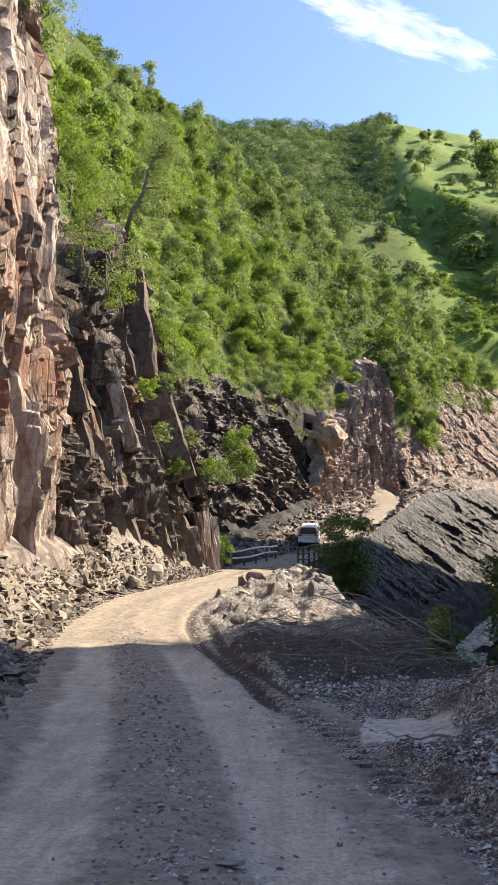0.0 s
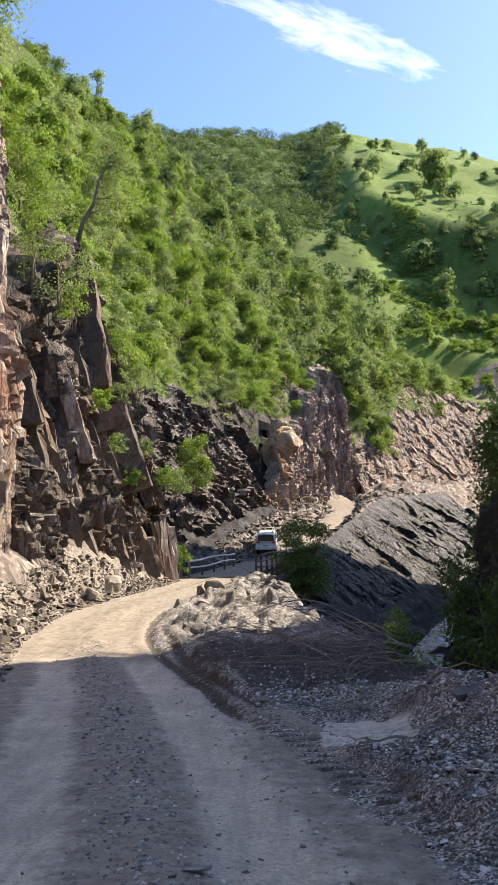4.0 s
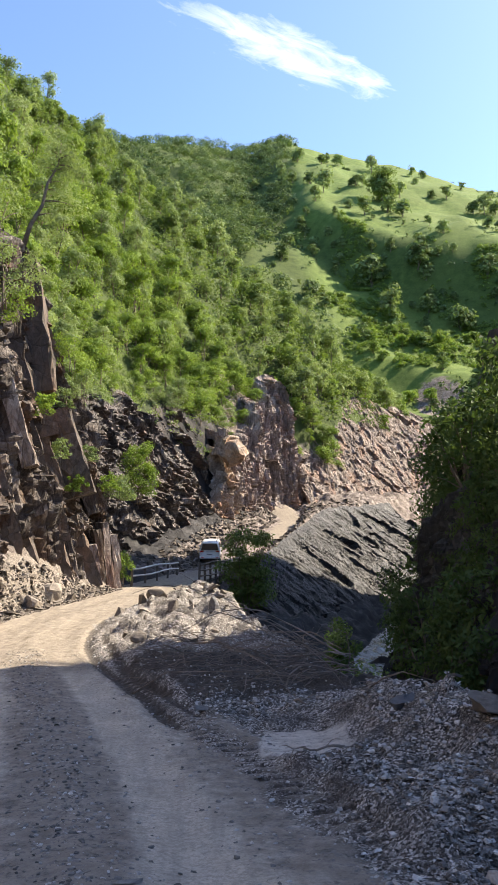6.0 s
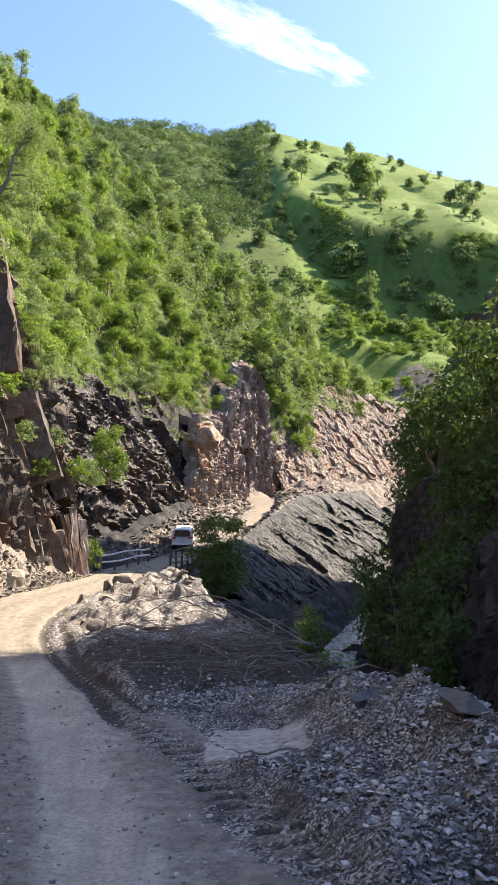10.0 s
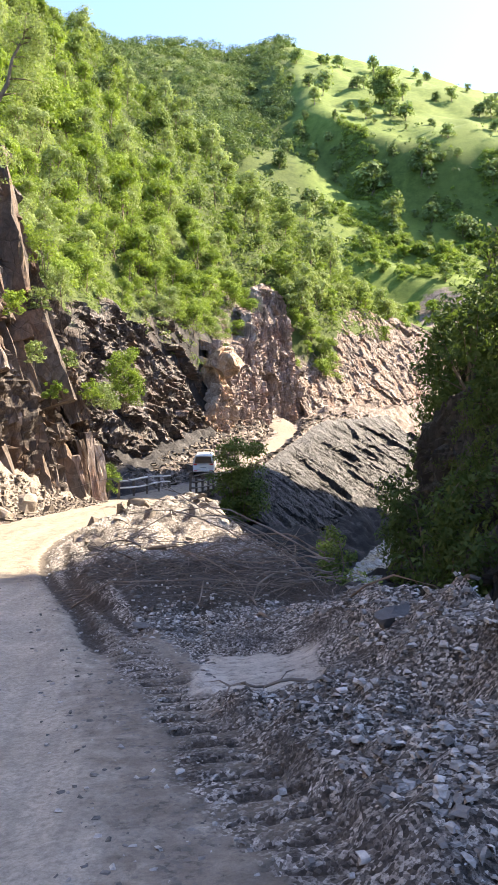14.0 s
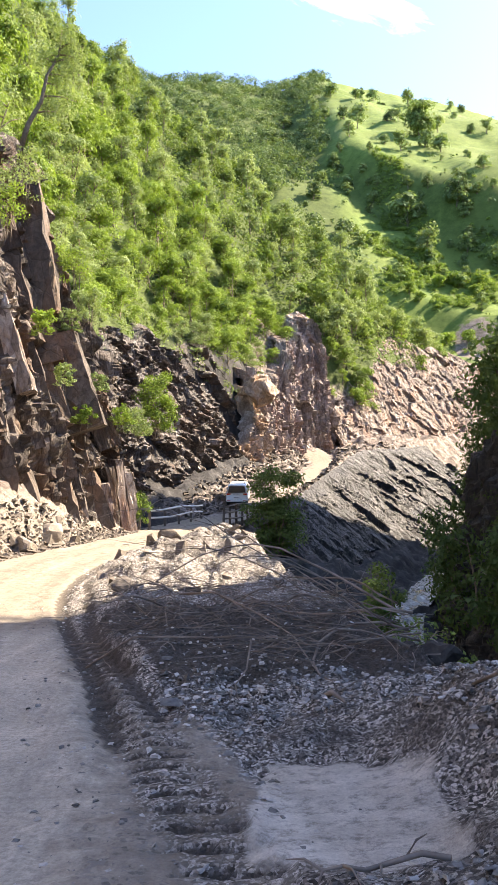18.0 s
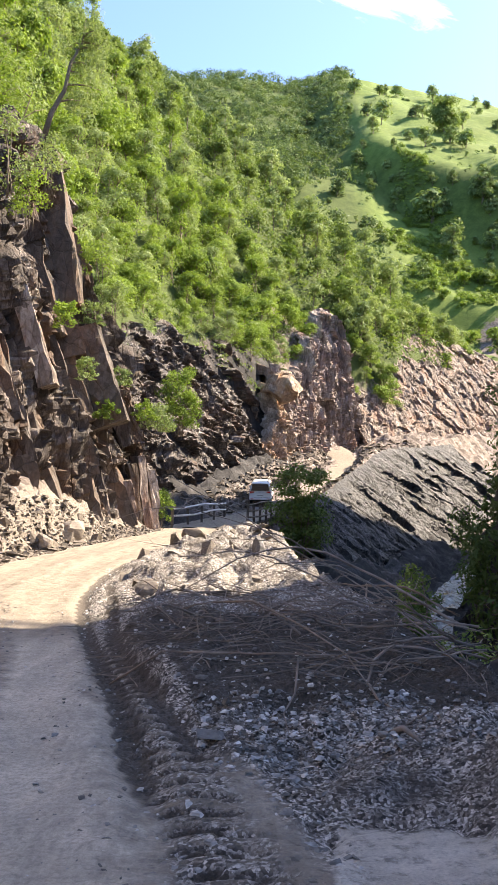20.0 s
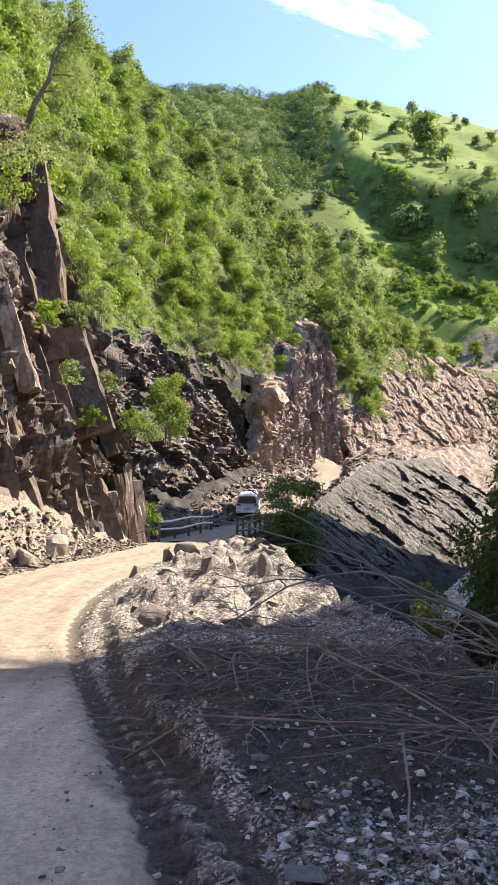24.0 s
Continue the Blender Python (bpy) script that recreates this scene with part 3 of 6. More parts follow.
def ground_z(x, y):
    rz, rx, hw, bx = road_z(y), road_x(y), half_w(y), bank_x(y)
    d = x - rx
    z = rz + 0 * x
    # right-hand shoulder, bank and fall to the river
    sh = step(0, 1.2, d - hw) * bank_up(y)
    z = z + np.where(d > 0, sh, 0)
    berm = 0.42 * np.exp(-((x - (bx - 0.55)) / 0.45) ** 2) * (1 - step(9.5, 11.5, y))
    z = z + np.where(d > hw, berm, 0)
    fall = np.maximum(0, x - bx)
    grade = np.interp(y, [-60, 10, 30, 48, 60, 72, 90, 110, 150], [1.6, 1.6, 1.7, 1.3, 1.1, 1.0, 0.9, 0.7, 0.5])
    bed = river_z(y) + 0.4 * np.clip(np.abs(x - river_x(y)) - 1.3, 0, 5) * (x < river_x(y))
    z = np.maximum(z - fall * grade - 0.5 * step(0, 0.8, fall), bed - 0.25)
    # gully under the bridge
    gul = np.exp(-(((y - 55) - 0.1 * x) / 3.6) ** 4)
    z = np.where(True, z - gul * np.maximum(0, z + 4.6) * step(-9, -6, x), z)
    # scree at the foot of the wall
    gap = np.maximum(0.6, (rx - hw) - wall_x(y))
    left = np.clip(-d - hw, 0, gap + 0.4)
    z = z + np.interp(y, [-60, 10, 18, 34, 42, 50, 56, 64, 84, 100, 150], [1.0, 0.9, 0.9, 1.05, 0.5, 0.3, 0.3, 0.35, 0.5, 0.6, 0.5]) * left * step(0, 1.0, left)
    # the wall and the slope over it
    o = wall_x(y) - x
    top = wall_top(y)
    ln = np.maximum(wall_lean(y), 0.12)
    o1 = o - 1.3 - 1.8 * step(105, 108, y) * (1 - step(140, 150, y))
    wall = np.where(o1 > 0, np.minimum(rz + o1 / ln, top + wall_grade(y) * (o1 - (top - rz) * ln)), -50)
    cap = np.interp(y, [-60, 200, 900], [95, 150, 300])
    wall = np.where(wall > cap, cap + (wall - cap) * 0.15, wall)
    lump = 1.3 * fbm(x / 9, y / 9, None, 3, 5) * step(5, 9, o)
    # a side valley behind the wooded spur
    wall = wall - 17 * np.exp(-((y - 176 + 0.25 * (x - 20)) / 17) ** 2) * step(-70, -30, x)
    z = np.maximum(z, wall + lump)
    # the shaded mountain across the river, its unseen crest shaped to cast shade
    r = x - east_x(y)
    s = y - 0.25 * (x + 1)
    hgt = np.where(r < 6, 3.0 * r, 18 + (1.5 + 1.1 * step(49, 53, s)) * (r - 6))
    lift = 1 + 0.55 * (1 - step(14, 24, s))
    e = river_z(np.minimum(y, 60)) + np.maximum(0, hgt) * lift + (1.6 * fbm(x / 5, y / 5, None, 3, 8) + 1.8 * facets(x / 1.3, y / 2.4, 90, 0.6)) * step(0.3, 2, r)
    # crest heights chosen for the road's shadow edge; low at the back for skylight
    cap = np.interp(s, [-20, -9, 14, 18.2, 21.2, 48, 51, 54, 60, 74, 82], [0, 17, 18.5, 18, 3, 4, 8, 18, 22, 22, 6]) + 0.3 * np.maximum(0, x - 14)
    # unseen upper slope raised only to shade the bridge and dark cliff
    cap = cap + 3 * np.clip(x - 0.425 * y, 0, 8) * step(50, 53, s) * (1 - step(71, 79, s))
    e = np.where(e > cap, cap + (e - cap) * 0.06, e)
    z = np.where(r > 0, np.maximum(z, e), z)
    # the far hillside
    h = hill(x, y)
    return np.where(y > 105, np.maximum(z, h), z)


def gz(x, y):
    return float(ground_z(np.array([float(x)]), np.array([float(y)]))[0])


# ---- the ground sheet ----
def spans(*parts):
    return np.concatenate([np.arange(a, b, s) for a, b, s in parts])


gx = spans((-900, -450, 50), (-450, -60, 12), (-60, -10, 1.6), (-10, 34, 0.36), (34, 130, 2.5), (130, 420, 9), (420, 1300, 50))
gy = spans((-400, -120, 40), (-120, -9, 5), (-9, 118, 0.36), (118, 165, 0.7), (165, 230, 1.6), (230, 600, 5), (600, 1400, 40))
GX, GY = np.meshgrid(gx, gy, indexing="ij")
GZ = ground_z(GX, GY)
near = step(-12, -6, GY) * (1 - step(112, 125, GY))
rough_ = 0.4 * fbm(GX / 1.7, GY / 1.7, GZ / 2.5, 4, 21)
off = np.clip((np.abs(GX - road_x(GY)) - half_w(GY)) / 1.5, 0, 1)
crag = 0.8 * fbm(GX / 3.4, GY / 5.5, None, 4, 29)
GZ = GZ + crag * step(98, 106, GY) * (1 - step(150, 170, GY)) * np.exp(-((wall_x(GY) - GX + 1) / 11) ** 4)
broken = np.maximum(step(56, 62, GY), step(20, 25, GY) * step(0.3, 1.0, GX - bank_x(GY))) * (1 - step(122, 132, GY)) * (1 - step(1.0, 2.5, wall_x(GY) - GX))
GZ = GZ + off * broken * (0.45 * facets(GX / 1.1, GY / 1.6, 95, 0.7) + 0.25 * facets(GX / 0.5, GY / 0.7, 97, 0.8))
GZ = GZ + near * off * rough_ * (0.8 - 0.6 * step(0.5, 2.0, wall_x(GY) - GX) * (1 - step(100, 112, GY)))
# lowered under the finely modelled near ground
inside = step(-5.5, -4.5, GY) * (1 - step(47.2, 48.4, GY)) * step(-6.6, -6.0, GX - 0 * GY) * (1 - step(0.1, 0.9, GX - bank_x(GY)))
GZ = GZ - 1.3 * inside
GZ = GZ - 1.0 * step(0.1, 1.0, GX - bank_x(GY)) * step(60, 62, GY) * (1 - step(98, 106, GY)) * (1 - step(-3, 0, GX - river_x(GY)))
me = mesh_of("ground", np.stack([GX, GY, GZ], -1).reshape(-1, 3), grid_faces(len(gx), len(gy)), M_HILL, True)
o_wall = wall_x(GY) - GX
bare = np.zeros_like(GX)
bare = np.maximum(bare, (1 - step(3.5, 6.5, o_wall)) * (1 - step(104, 112, GY)))
scree = np.exp(-((o_wall + 1) / 9.5) ** 4) * step(98, 104, GY) * (1 - step(140, 165, GY)) * 1.2
bare = np.clip(np.maximum(bare, scree), 0, 1)
bare = np.maximum(bare, step(88, 94, GY) * (1 - step(125, 140, GY)) * (o_wall < 3) * (1 - step(40, 50, -o_wall)))
scar = np.exp(-((GX - 66) / 7) ** 2 - ((GY - 205) / 13) ** 2) * 1.3
bare = np.clip(np.maximum(bare, scar), 0, 1)
add_attr(me, "bare", bare)
slate = step(58, 62, GY) * (1 - step(93, 104, GY + 0.5 * (GX - 12))) * step(0.2, 1.5, GX - bank_x(GY)) * (1 - step(6, 10, GX - river_x(GY)))
slate = np.maximum(slate, (1 - step(58, 62, GY)) * step(-7, -5, GX) * (1 - step(9, 12, GX - river_x(GY))))
slate = np.maximum(slate, 0.75 * (1 - step(55, 70, GY)) * step(0, 1, GX - east_x(GY)) * (1 - step(2, 7, GX - east_x(GY))))
slate = np.maximum(slate, step(44, 48, GY) * (1 - step(93, 98, GY)) * (o_wall > -1) * (1 - step(3.5, 6.5, o_wall)))
add_attr(me, "slate", slate)
# floor between the trees; second term paints the terrace step's face as shaded
add_attr(me, "under_shade", step(1.5, 3.5, o_wall) * (1 - step(170, 230, GY)) + 0.8 * step(170, 230, GY) * (1 - step(-6, 6, GX - np.interp(GY, [200, 240, 285, 320, 358, 430, 530], [44, 42, 40, 40, 44, 52, 68])))
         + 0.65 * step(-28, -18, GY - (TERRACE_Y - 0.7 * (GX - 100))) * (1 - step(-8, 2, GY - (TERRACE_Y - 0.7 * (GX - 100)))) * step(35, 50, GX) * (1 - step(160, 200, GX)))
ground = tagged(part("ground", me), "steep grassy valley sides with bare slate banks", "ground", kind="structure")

# ---- the road and the rubble beside it, finely modelled ----
fx, fy = np.arange(-7.2, 4.9, 0.075), spans((-5.5, 2, 0.12), (2, 17, 0.05), (17, 48.6, 0.12))
FX, FY = np.meshgrid(fx, fy, indexing="ij")
FZ = ground_z(FX, FY)
FD = FX - road_x(FY)
HW = half_w(FY) + 0.12 * fbm(FX / 0.8, FY / 0.8, None, 2, 40)
edge = step(0, 0.35, np.abs(FD) - HW)
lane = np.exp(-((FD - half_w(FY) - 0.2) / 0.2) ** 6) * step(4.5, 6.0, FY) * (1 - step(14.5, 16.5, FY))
lumps = 0.05 * facets(FX / 0.3, FY / 0.34, 48, 0.9) + (0.075 + 0.06 * step(1.8, 2.6, FX)) * fbm(FX / 0.55, FY / 0.55, None, 4, 31) + 0.05 * np.abs(fbm(FX / 0.2, FY / 0.2, None, 2, 35)) + 0.12 * fbm(FX / 1.9, FY / 1.9, None, 2, 37)
big = step(15, 20, FY) * step(0.2, 1.1, FD - HW) * (0.36 * np.abs(fbm(FX / 1.5, FY / 1.9, None, 4, 44)) - 0.08 + 0.16 * facets(FX / 0.9, FY / 1.1, 46, 0.7) + 0.10 * facets(FX / 0.4, FY / 0.5, 47, 0.9))
big = big + step(15, 19, FY) * step(0.3, 1.2, -FD - HW) * (0.24 * facets(FX / 0.8, FY / 0.9, 56, 0.8) + 0.12 * facets(FX / 0.33, FY / 0.4, 57, 0.9))
pad = np.exp(-(((FX - 1.55 - 0.12 * (FY - 9)) / 0.45) ** 10) - (((FY - 8.5 - 0.5 * (1.5 - FX)) / 0.86) ** 10))
strip = np.exp(-((FX - (0.62 - 0.26 * (FY - 10.3))) / 0.2) ** 4) * step(7.2, 8.0, FY) * (1 - step(10.2, 10.9, FY))
FZ = FZ + edge * (lumps + big) * (1 - 0.85 * np.maximum(np.maximum(pad, 0.7 * strip), 1.1 * lane)) * (1 + 0.6 * step(0.0, 1.0, FX - bank_x(FY)))
wob = 0.10 * np.sin(FY / 3.1)
wheel = np.exp(-((np.abs(FD - 0.2 + wob) - 0.78) / 0.34) ** 2)
FZ = FZ - 0.035 * wheel * (1 - edge) + (1 - edge) * (0.012 * fbm(FX / 0.25, FY / 0.25, None, 3, 51) + 0.02 * fbm(FX / 1.2, FY / 1.2, None, 2, 52))
FZ = FZ + (1 - edge) * 0.035 * np.exp(-((FD - 0.2) / 0.33) ** 2) * (0.6 + 0.7 * fbm(FX / 0.3, FY / 0.6, None, 3, 55))
# cross marks of a crawler on the crown and in the soft dust
mark = np.sin((FY + 0.1 * np.abs(FD)) * 2 * math.pi / 0.15 + 1.2 * vnoise(FX / 0.5, FY / 0.9, None, 66))
FZ = FZ + (1 - edge) * 0.013 * mark * (np.exp(-((FD - 0.2) / 0.3) ** 4) + 0.7 * np.exp(-((FD - 1.25) / 0.25) ** 4)) * step(-0.2, 0.5, vnoise(FX / 0.6, FY / 1.6, None, 68))
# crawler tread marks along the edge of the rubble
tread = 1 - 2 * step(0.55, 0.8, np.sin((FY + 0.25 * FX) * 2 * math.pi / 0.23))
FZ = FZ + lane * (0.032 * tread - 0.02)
ruts = np.exp(-((FD - half_w(FY) - 0.06 * np.sin(FY / 1.7)) / 0.13) ** 2) * step(8, 11, FY) * (1 - step(25, 28, FY))
ruts2 = np.exp(-((FD - half_w(FY) - 0.34 - 0.05 * np.sin(FY / 1.3)) / 0.11) ** 2) * step(9, 12, FY) * (1 - step(20, 23, FY))
FZ = FZ - 0.09 * ruts - 0.07 * ruts2
FZ = FZ - 0.5 * step(0.3, 1.4, FX - bank_x(FY) - 0.6) - 0.35 * (1 - step(-7.2, -6.3, FX)) - 0.5 * step(47.6, 48.5, FY)
f_idx = grid_faces(len(fx), len(fy))
is_road = (np.abs(FD) < HW + 0.03).reshape(-1)
on_road = is_road[f_idx].sum(1) >= 2
left_bank = (FD < 0).reshape(-1)[f_idx[:, 0]] & ~on_road
VERTS = np.stack([FX, FY, FZ], -1).reshape(-1, 3)


def piece_of(name, mask, mat, extra=None):
    f = f_idx[mask]
    used, inv = np.unique(f, return_inverse=True)
    me_ = mesh_of(name, VERTS[used], inv.reshape(-1, 4), mat, True)
    for k, v in (extra or {}).items():
        add_attr(me_, k, v.reshape(-1)[used])
    return me_


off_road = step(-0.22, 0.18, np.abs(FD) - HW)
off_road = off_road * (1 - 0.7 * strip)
# rubble tone in the tread grooves puts their shade into the colour
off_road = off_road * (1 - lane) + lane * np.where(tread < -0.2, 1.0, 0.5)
scree_a = (FD < 0) * step(13, 19, FY) + 0.0
scree_a = np.maximum(scree_a, 0.3 * step(19, 24, FY))
dusty = np.clip(wheel * 1.15 - 0.02 + 0.3 * step(0.7, 1.0, FD) - 0.25 * step(1.0, 1.4, -FD) * (1 - step(12, 16, FY)), -0.3, 1.2)
soil_shade_a = 0.85 * step(10.9, 12.2, FY) * (1 - step(15.2, 16.6, FY)) * step(0.35, 0.6, FD - HW)
# grooves between the treads darkened by colour, where their shade would fall
soil_shade_a = np.maximum(soil_shade_a, lane * np.where(tread < -0.2, 0.95, 0.3))
# rut bottoms coloured dark, as their relief alone hardly shades
soil_shade_a = np.maximum(soil_shade_a, 0.95 * np.maximum(step(0.35, 0.7, ruts), step(0.35, 0.7, ruts2)) * step(8, 11, FY))
EXTRA = {"soil_shade": soil_shade_a, "sun_dimmed_clay": step(12, 19, FY), "wheel": dusty, "off": off_road, "scree": scree_a, "pad": pad}
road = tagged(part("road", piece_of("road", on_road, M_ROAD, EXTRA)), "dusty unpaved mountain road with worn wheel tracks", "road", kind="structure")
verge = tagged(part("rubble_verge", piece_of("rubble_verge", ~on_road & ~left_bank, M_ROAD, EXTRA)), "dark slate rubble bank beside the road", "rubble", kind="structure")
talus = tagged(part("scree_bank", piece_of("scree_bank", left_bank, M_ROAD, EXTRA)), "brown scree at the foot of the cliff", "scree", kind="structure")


def sheet_z(x, y):
    """Height of the ground sheet itself at a spot."""
    i, j = max(1, int(np.searchsorted(gx, x))), max(1, int(np.searchsorted(gy, y)))
    u, v = (x - gx[i - 1]) / (gx[i] - gx[i - 1]), (y - gy[j - 1]) / (gy[j] - gy[j - 1])
    return float((GZ[i - 1, j - 1] * (1 - u) + GZ[i, j - 1] * u) * (1 - v) + (GZ[i - 1, j] * (1 - u) + GZ[i, j] * u) * v)


def fine_z(x, y):
    """Height of the near ground, or of the sheet beyond it."""
    i, j = int(round((x - fx[0]) / 0.075)), int(np.searchsorted(fy, y))
    if 0 <= i < len(fx) and 0 <= j < len(fy) - 8 and x < float(bank_x(y)) + 0.4:
        return float(FZ[i, j])
    return sheet_z(x, y)


# the road beyond the bridge
def ribbon(name, y0, y1, dy, mat, nx=15, lift=0.03):
    ys = np.arange(y0, y1, dy)
    us = np.linspace(-1, 1, nx)
    U, Y = np.meshgrid(us, ys, indexing="ij")
    tx = np.gradient(road_x(ys), ys)
    nx_, ny_ = 1 / np.sqrt(1 + tx ** 2), -tx / np.sqrt(1 + tx ** 2)
    hw = half_w(Y) * (1 + 0.1 * vnoise(U * 3, Y / 1.5, None, 61))
    X = road_x(Y) + U * hw * nx_[None, :]
    YY = Y + U * hw * ny_[None, :]
    Z = road_z(Y) + lift - 0.10 * np.abs(U) ** 6 + 0.02 * vnoise(X / 0.6, YY / 0.6, None, 63)
    me_ = mesh_of(name, np.stack([X, YY, Z], -1).reshape(-1, 3), grid_faces(*X.shape)[:, ::-1], mat, True)
    # the far road takes the sun-dimmed tone throughout
    add_attr(me_, "sun_dimmed_clay", np.ones(X.size))
    add_attr(me_, "wheel", (0.55 + 0.4 * np.exp(-((np.abs(U) - 0.45) / 0.2) ** 2)).reshape(-1))
    return me_


road_far = tagged(part("road_beyond_bridge", ribbon("road_beyond_bridge", 60.5, 112, 0.4, M_ROAD)), "pale dusty road climbing round a bend", "road", kind="structure")

# the river
ry = np.arange(-40, 92, 0.5)
ru = np.linspace(-1, 1, 11)
RU, RY = np.meshgrid(ru, ry, indexing="ij")
RX = river_x(RY) + RU * 1.05
RZ = river_z(RY) + 0.22 + 0.10 * fbm(RX / 0.7, RY / 0.9, None, 3, 71)
river = tagged(part("river", mesh_of("river", np.stack([RX, RY, RZ], -1).reshape(-1, 3), grid_faces(*RX.shape)[:, ::-1], M_WATER, True)), "shallow foaming mountain river in the gorge", "river", kind="structure")

# ---- the rock wall along the road ----
def along(points, ds):
    """Even steps along a broken line in plan, with its outward (road side) normals."""
    p = np.array(points, float)
    seg = np.hypot(*(p[1:] - p[:-1]).T)
    s = np.concatenate([[0], np.cumsum(seg)])
    t = np.arange(0, s[-1], ds)
    x, y = np.interp(t, s, p[:, 0]), np.interp(t, s, p[:, 1])
    k = np.ones(9) / 9
    x2, y2 = np.convolve(np.pad(x, 4, "edge"), k, "valid"), np.convolve(np.pad(y, 4, "edge"), k, "valid")
    dx, dy = np.gradient(x2), np.gradient(y2)
    n = np.hypot(dx, dy)
    return t, x2, y2, dy / n, -dx / n


def rock_wall(name, points, mat, foot, top, lean, seed, shear=0.25, col=1.3, blk=2.4, deep=0.7, ds=0.16, dz=0.16, label="", ragged=1.2, turn=None, from_top=False, rise=0.0, dip=1.0):
    """A broken cliff face: sheared columns and blocks, stepped back from the foot line."""
    t, x, y, nx, ny = along(points, ds)
    rows = max(12, int((np.max(top(y)) - np.min(foot(y))) / dz))
    v = np.linspace(0, 1, rows)
    T, V = np.meshgrid(t, v, indexing="ij")
    X0, Y0, NX, NY = (np.repeat(a[:, None], rows, 1) for a in (x, y, nx, ny))
    ft = foot(Y0)
    tp = top(Y0) + ragged * fbm(T / 2.2, T * 0, None, 3, seed + 3)
    Z = ft + V * (tp - ft)
    a = T + shear * Z + 0.25 * fbm(T / 1.5, Z / 1.5, None, 2, seed)
    b = Z - 0.35 * T + 0.5 * fbm(T / 2, Z / 2, None, 2, seed + 1)
    if turn is not None:
        ca, sa = math.cos(radians(turn)), math.sin(radians(turn))
        w1, w2 = T + 0.45 * fbm(T / 1.4, Z / 1.4, None, 3, seed + 21), Z + 0.45 * fbm(T / 1.6, Z / 1.6, None, 3, seed + 22)
        a, b = dip * w1 * ca + w2 * sa, w1 * sa - w2 * ca
    f1 = facets(a / (col * 1.5), b / (blk * 1.6), seed + 5, 0.5)
    f2 = facets(a / (col * 0.55) + 9, b / (blk * 0.7), seed + 11, 0.8)
    f3 = facets(a / (col * 0.2) + 5, b / (blk * 0.26), seed + 17, 1.0)
    disp = deep * (1.15 * f1 + 0.62 * f2 + 0.30 * f3)
    disp = disp + 0.5 * deep * fbm(T / 5, Z / 6, None, 3, seed + 8) + 0.10 * fbm(T / 0.5, Z / 0.9, None, 2, seed + 9)
    relief = disp
    disp = disp * (1 - 0.45 * rise)
    lean = lean(Y0) if callable(lean) else lean
    back = lean * (Z - ft) if not from_top else -lean * (tp - Z)
    disp = disp * (1 if not from_top else step(0.0, 0.25, 1.02 - V)) - back - (0.0 if from_top else 1.6) * step(0.93, 1.0, V)
    jit = 0.03 * fbm(T / 0.3, Z / 0.3, None, 2, seed + 10)
    P = np.stack([X0 + NX * disp + 0.5 * jit, Y0 + NY * disp + jit, Z + jit + rise * relief * step(0.0, 0.2, V) * (1 - step(0.9, 1.0, V))], -1)
    me_ = mesh_of(name, P.reshape(-1, 3), grid_faces(*T.shape), mat)
    return tagged(part(name, me_), label, "cliff", kind="structure")


def foot_at(extra):
    return lambda y: road_z(y) + extra


cliff_red = rock_wall("cliff_near", [(-8.0, 6), (-7.4, 12), (-7.0, 18), (-6.8, 23), (-6.7, 26.3), (-8.0, 27.5)], M_CLIFF, foot_at(-0.6), lin((-14, 20), (18, 23), (24, 21), (26.5, 17.5), (30, 15)), 0.075, 100,
                      shear=0.05, col=1.05, blk=8.0, deep=0.6, ds=0.12, dz=0.13, label="tall rust-streaked slate cliff beside the road")
cliff_brown = rock_wall("cliff_middle", [(-7.6, 25.5), (-6.9, 28), (-6.7, 31), (-6.0, 36), (-4.9, 41), (-4.2, 44), (-3.7, 46.0), (-4.4, 47.3), (-5.8, 49.5)], M_BROWN, foot_at(-0.6), lin((24, 14), (27.5, 11.2), (32, 10.8), (35, 14.2), (38, 16.6), (40, 16.1), (41.5, 12.3), (44, 9.0), (46, 7.6), (50, 7.5)), lin((25, 0.2), (41, 0.2), (44, 0.14), (50, 0.13)), 140,
                        shear=0.42, col=1.3, blk=2.4, deep=1.0, ds=0.13, dz=0.13, label="brown slate cliff of tilted slabs and ledges")
cliff_dark = rock_wall("cliff_dark", [(-5.2, 47.0), (-5.7, 50), (-5.4, 56), (-4.4, 61), (-2.9, 66), (-1.0, 72), (0.7, 77), (2.4, 82), (3.5, 85), (4.3, 88)], M_DARK, foot_at(-0.8), lin((44, 9), (50, 9.0), (60, 11.0), (66, 13.4), (82, 14), (88, 13.5)), 0.30, 180,
                       turn=34, dip=0.34, col=0.62, blk=4.2, deep=1.0, ds=0.17, dz=0.15, label="dark shaded slate wall with slanting layers")
cliff_spur = rock_wall("cliff_spur", [(3.6, 87), (4.6, 89), (6.0, 93), (7.9, 98), (9.7, 102.3), (12.2, 105), (13.9, 106.3), (14.2, 108.5), (14.4, 111), (17.5, 114), (21.5, 119)], M_SPUR, foot_at(-0.8), lin((80, 14), (90, 13.6), (98, 14.5), (102, 19), (105.5, 23.5), (108, 20), (110, 14), (114, 13), (119, 15)), 0.12, 220,
                       turn=6, col=0.75, blk=5.0, deep=1.0, ds=0.16, dz=0.17, label="upright violet-brown slate spur above the bend")
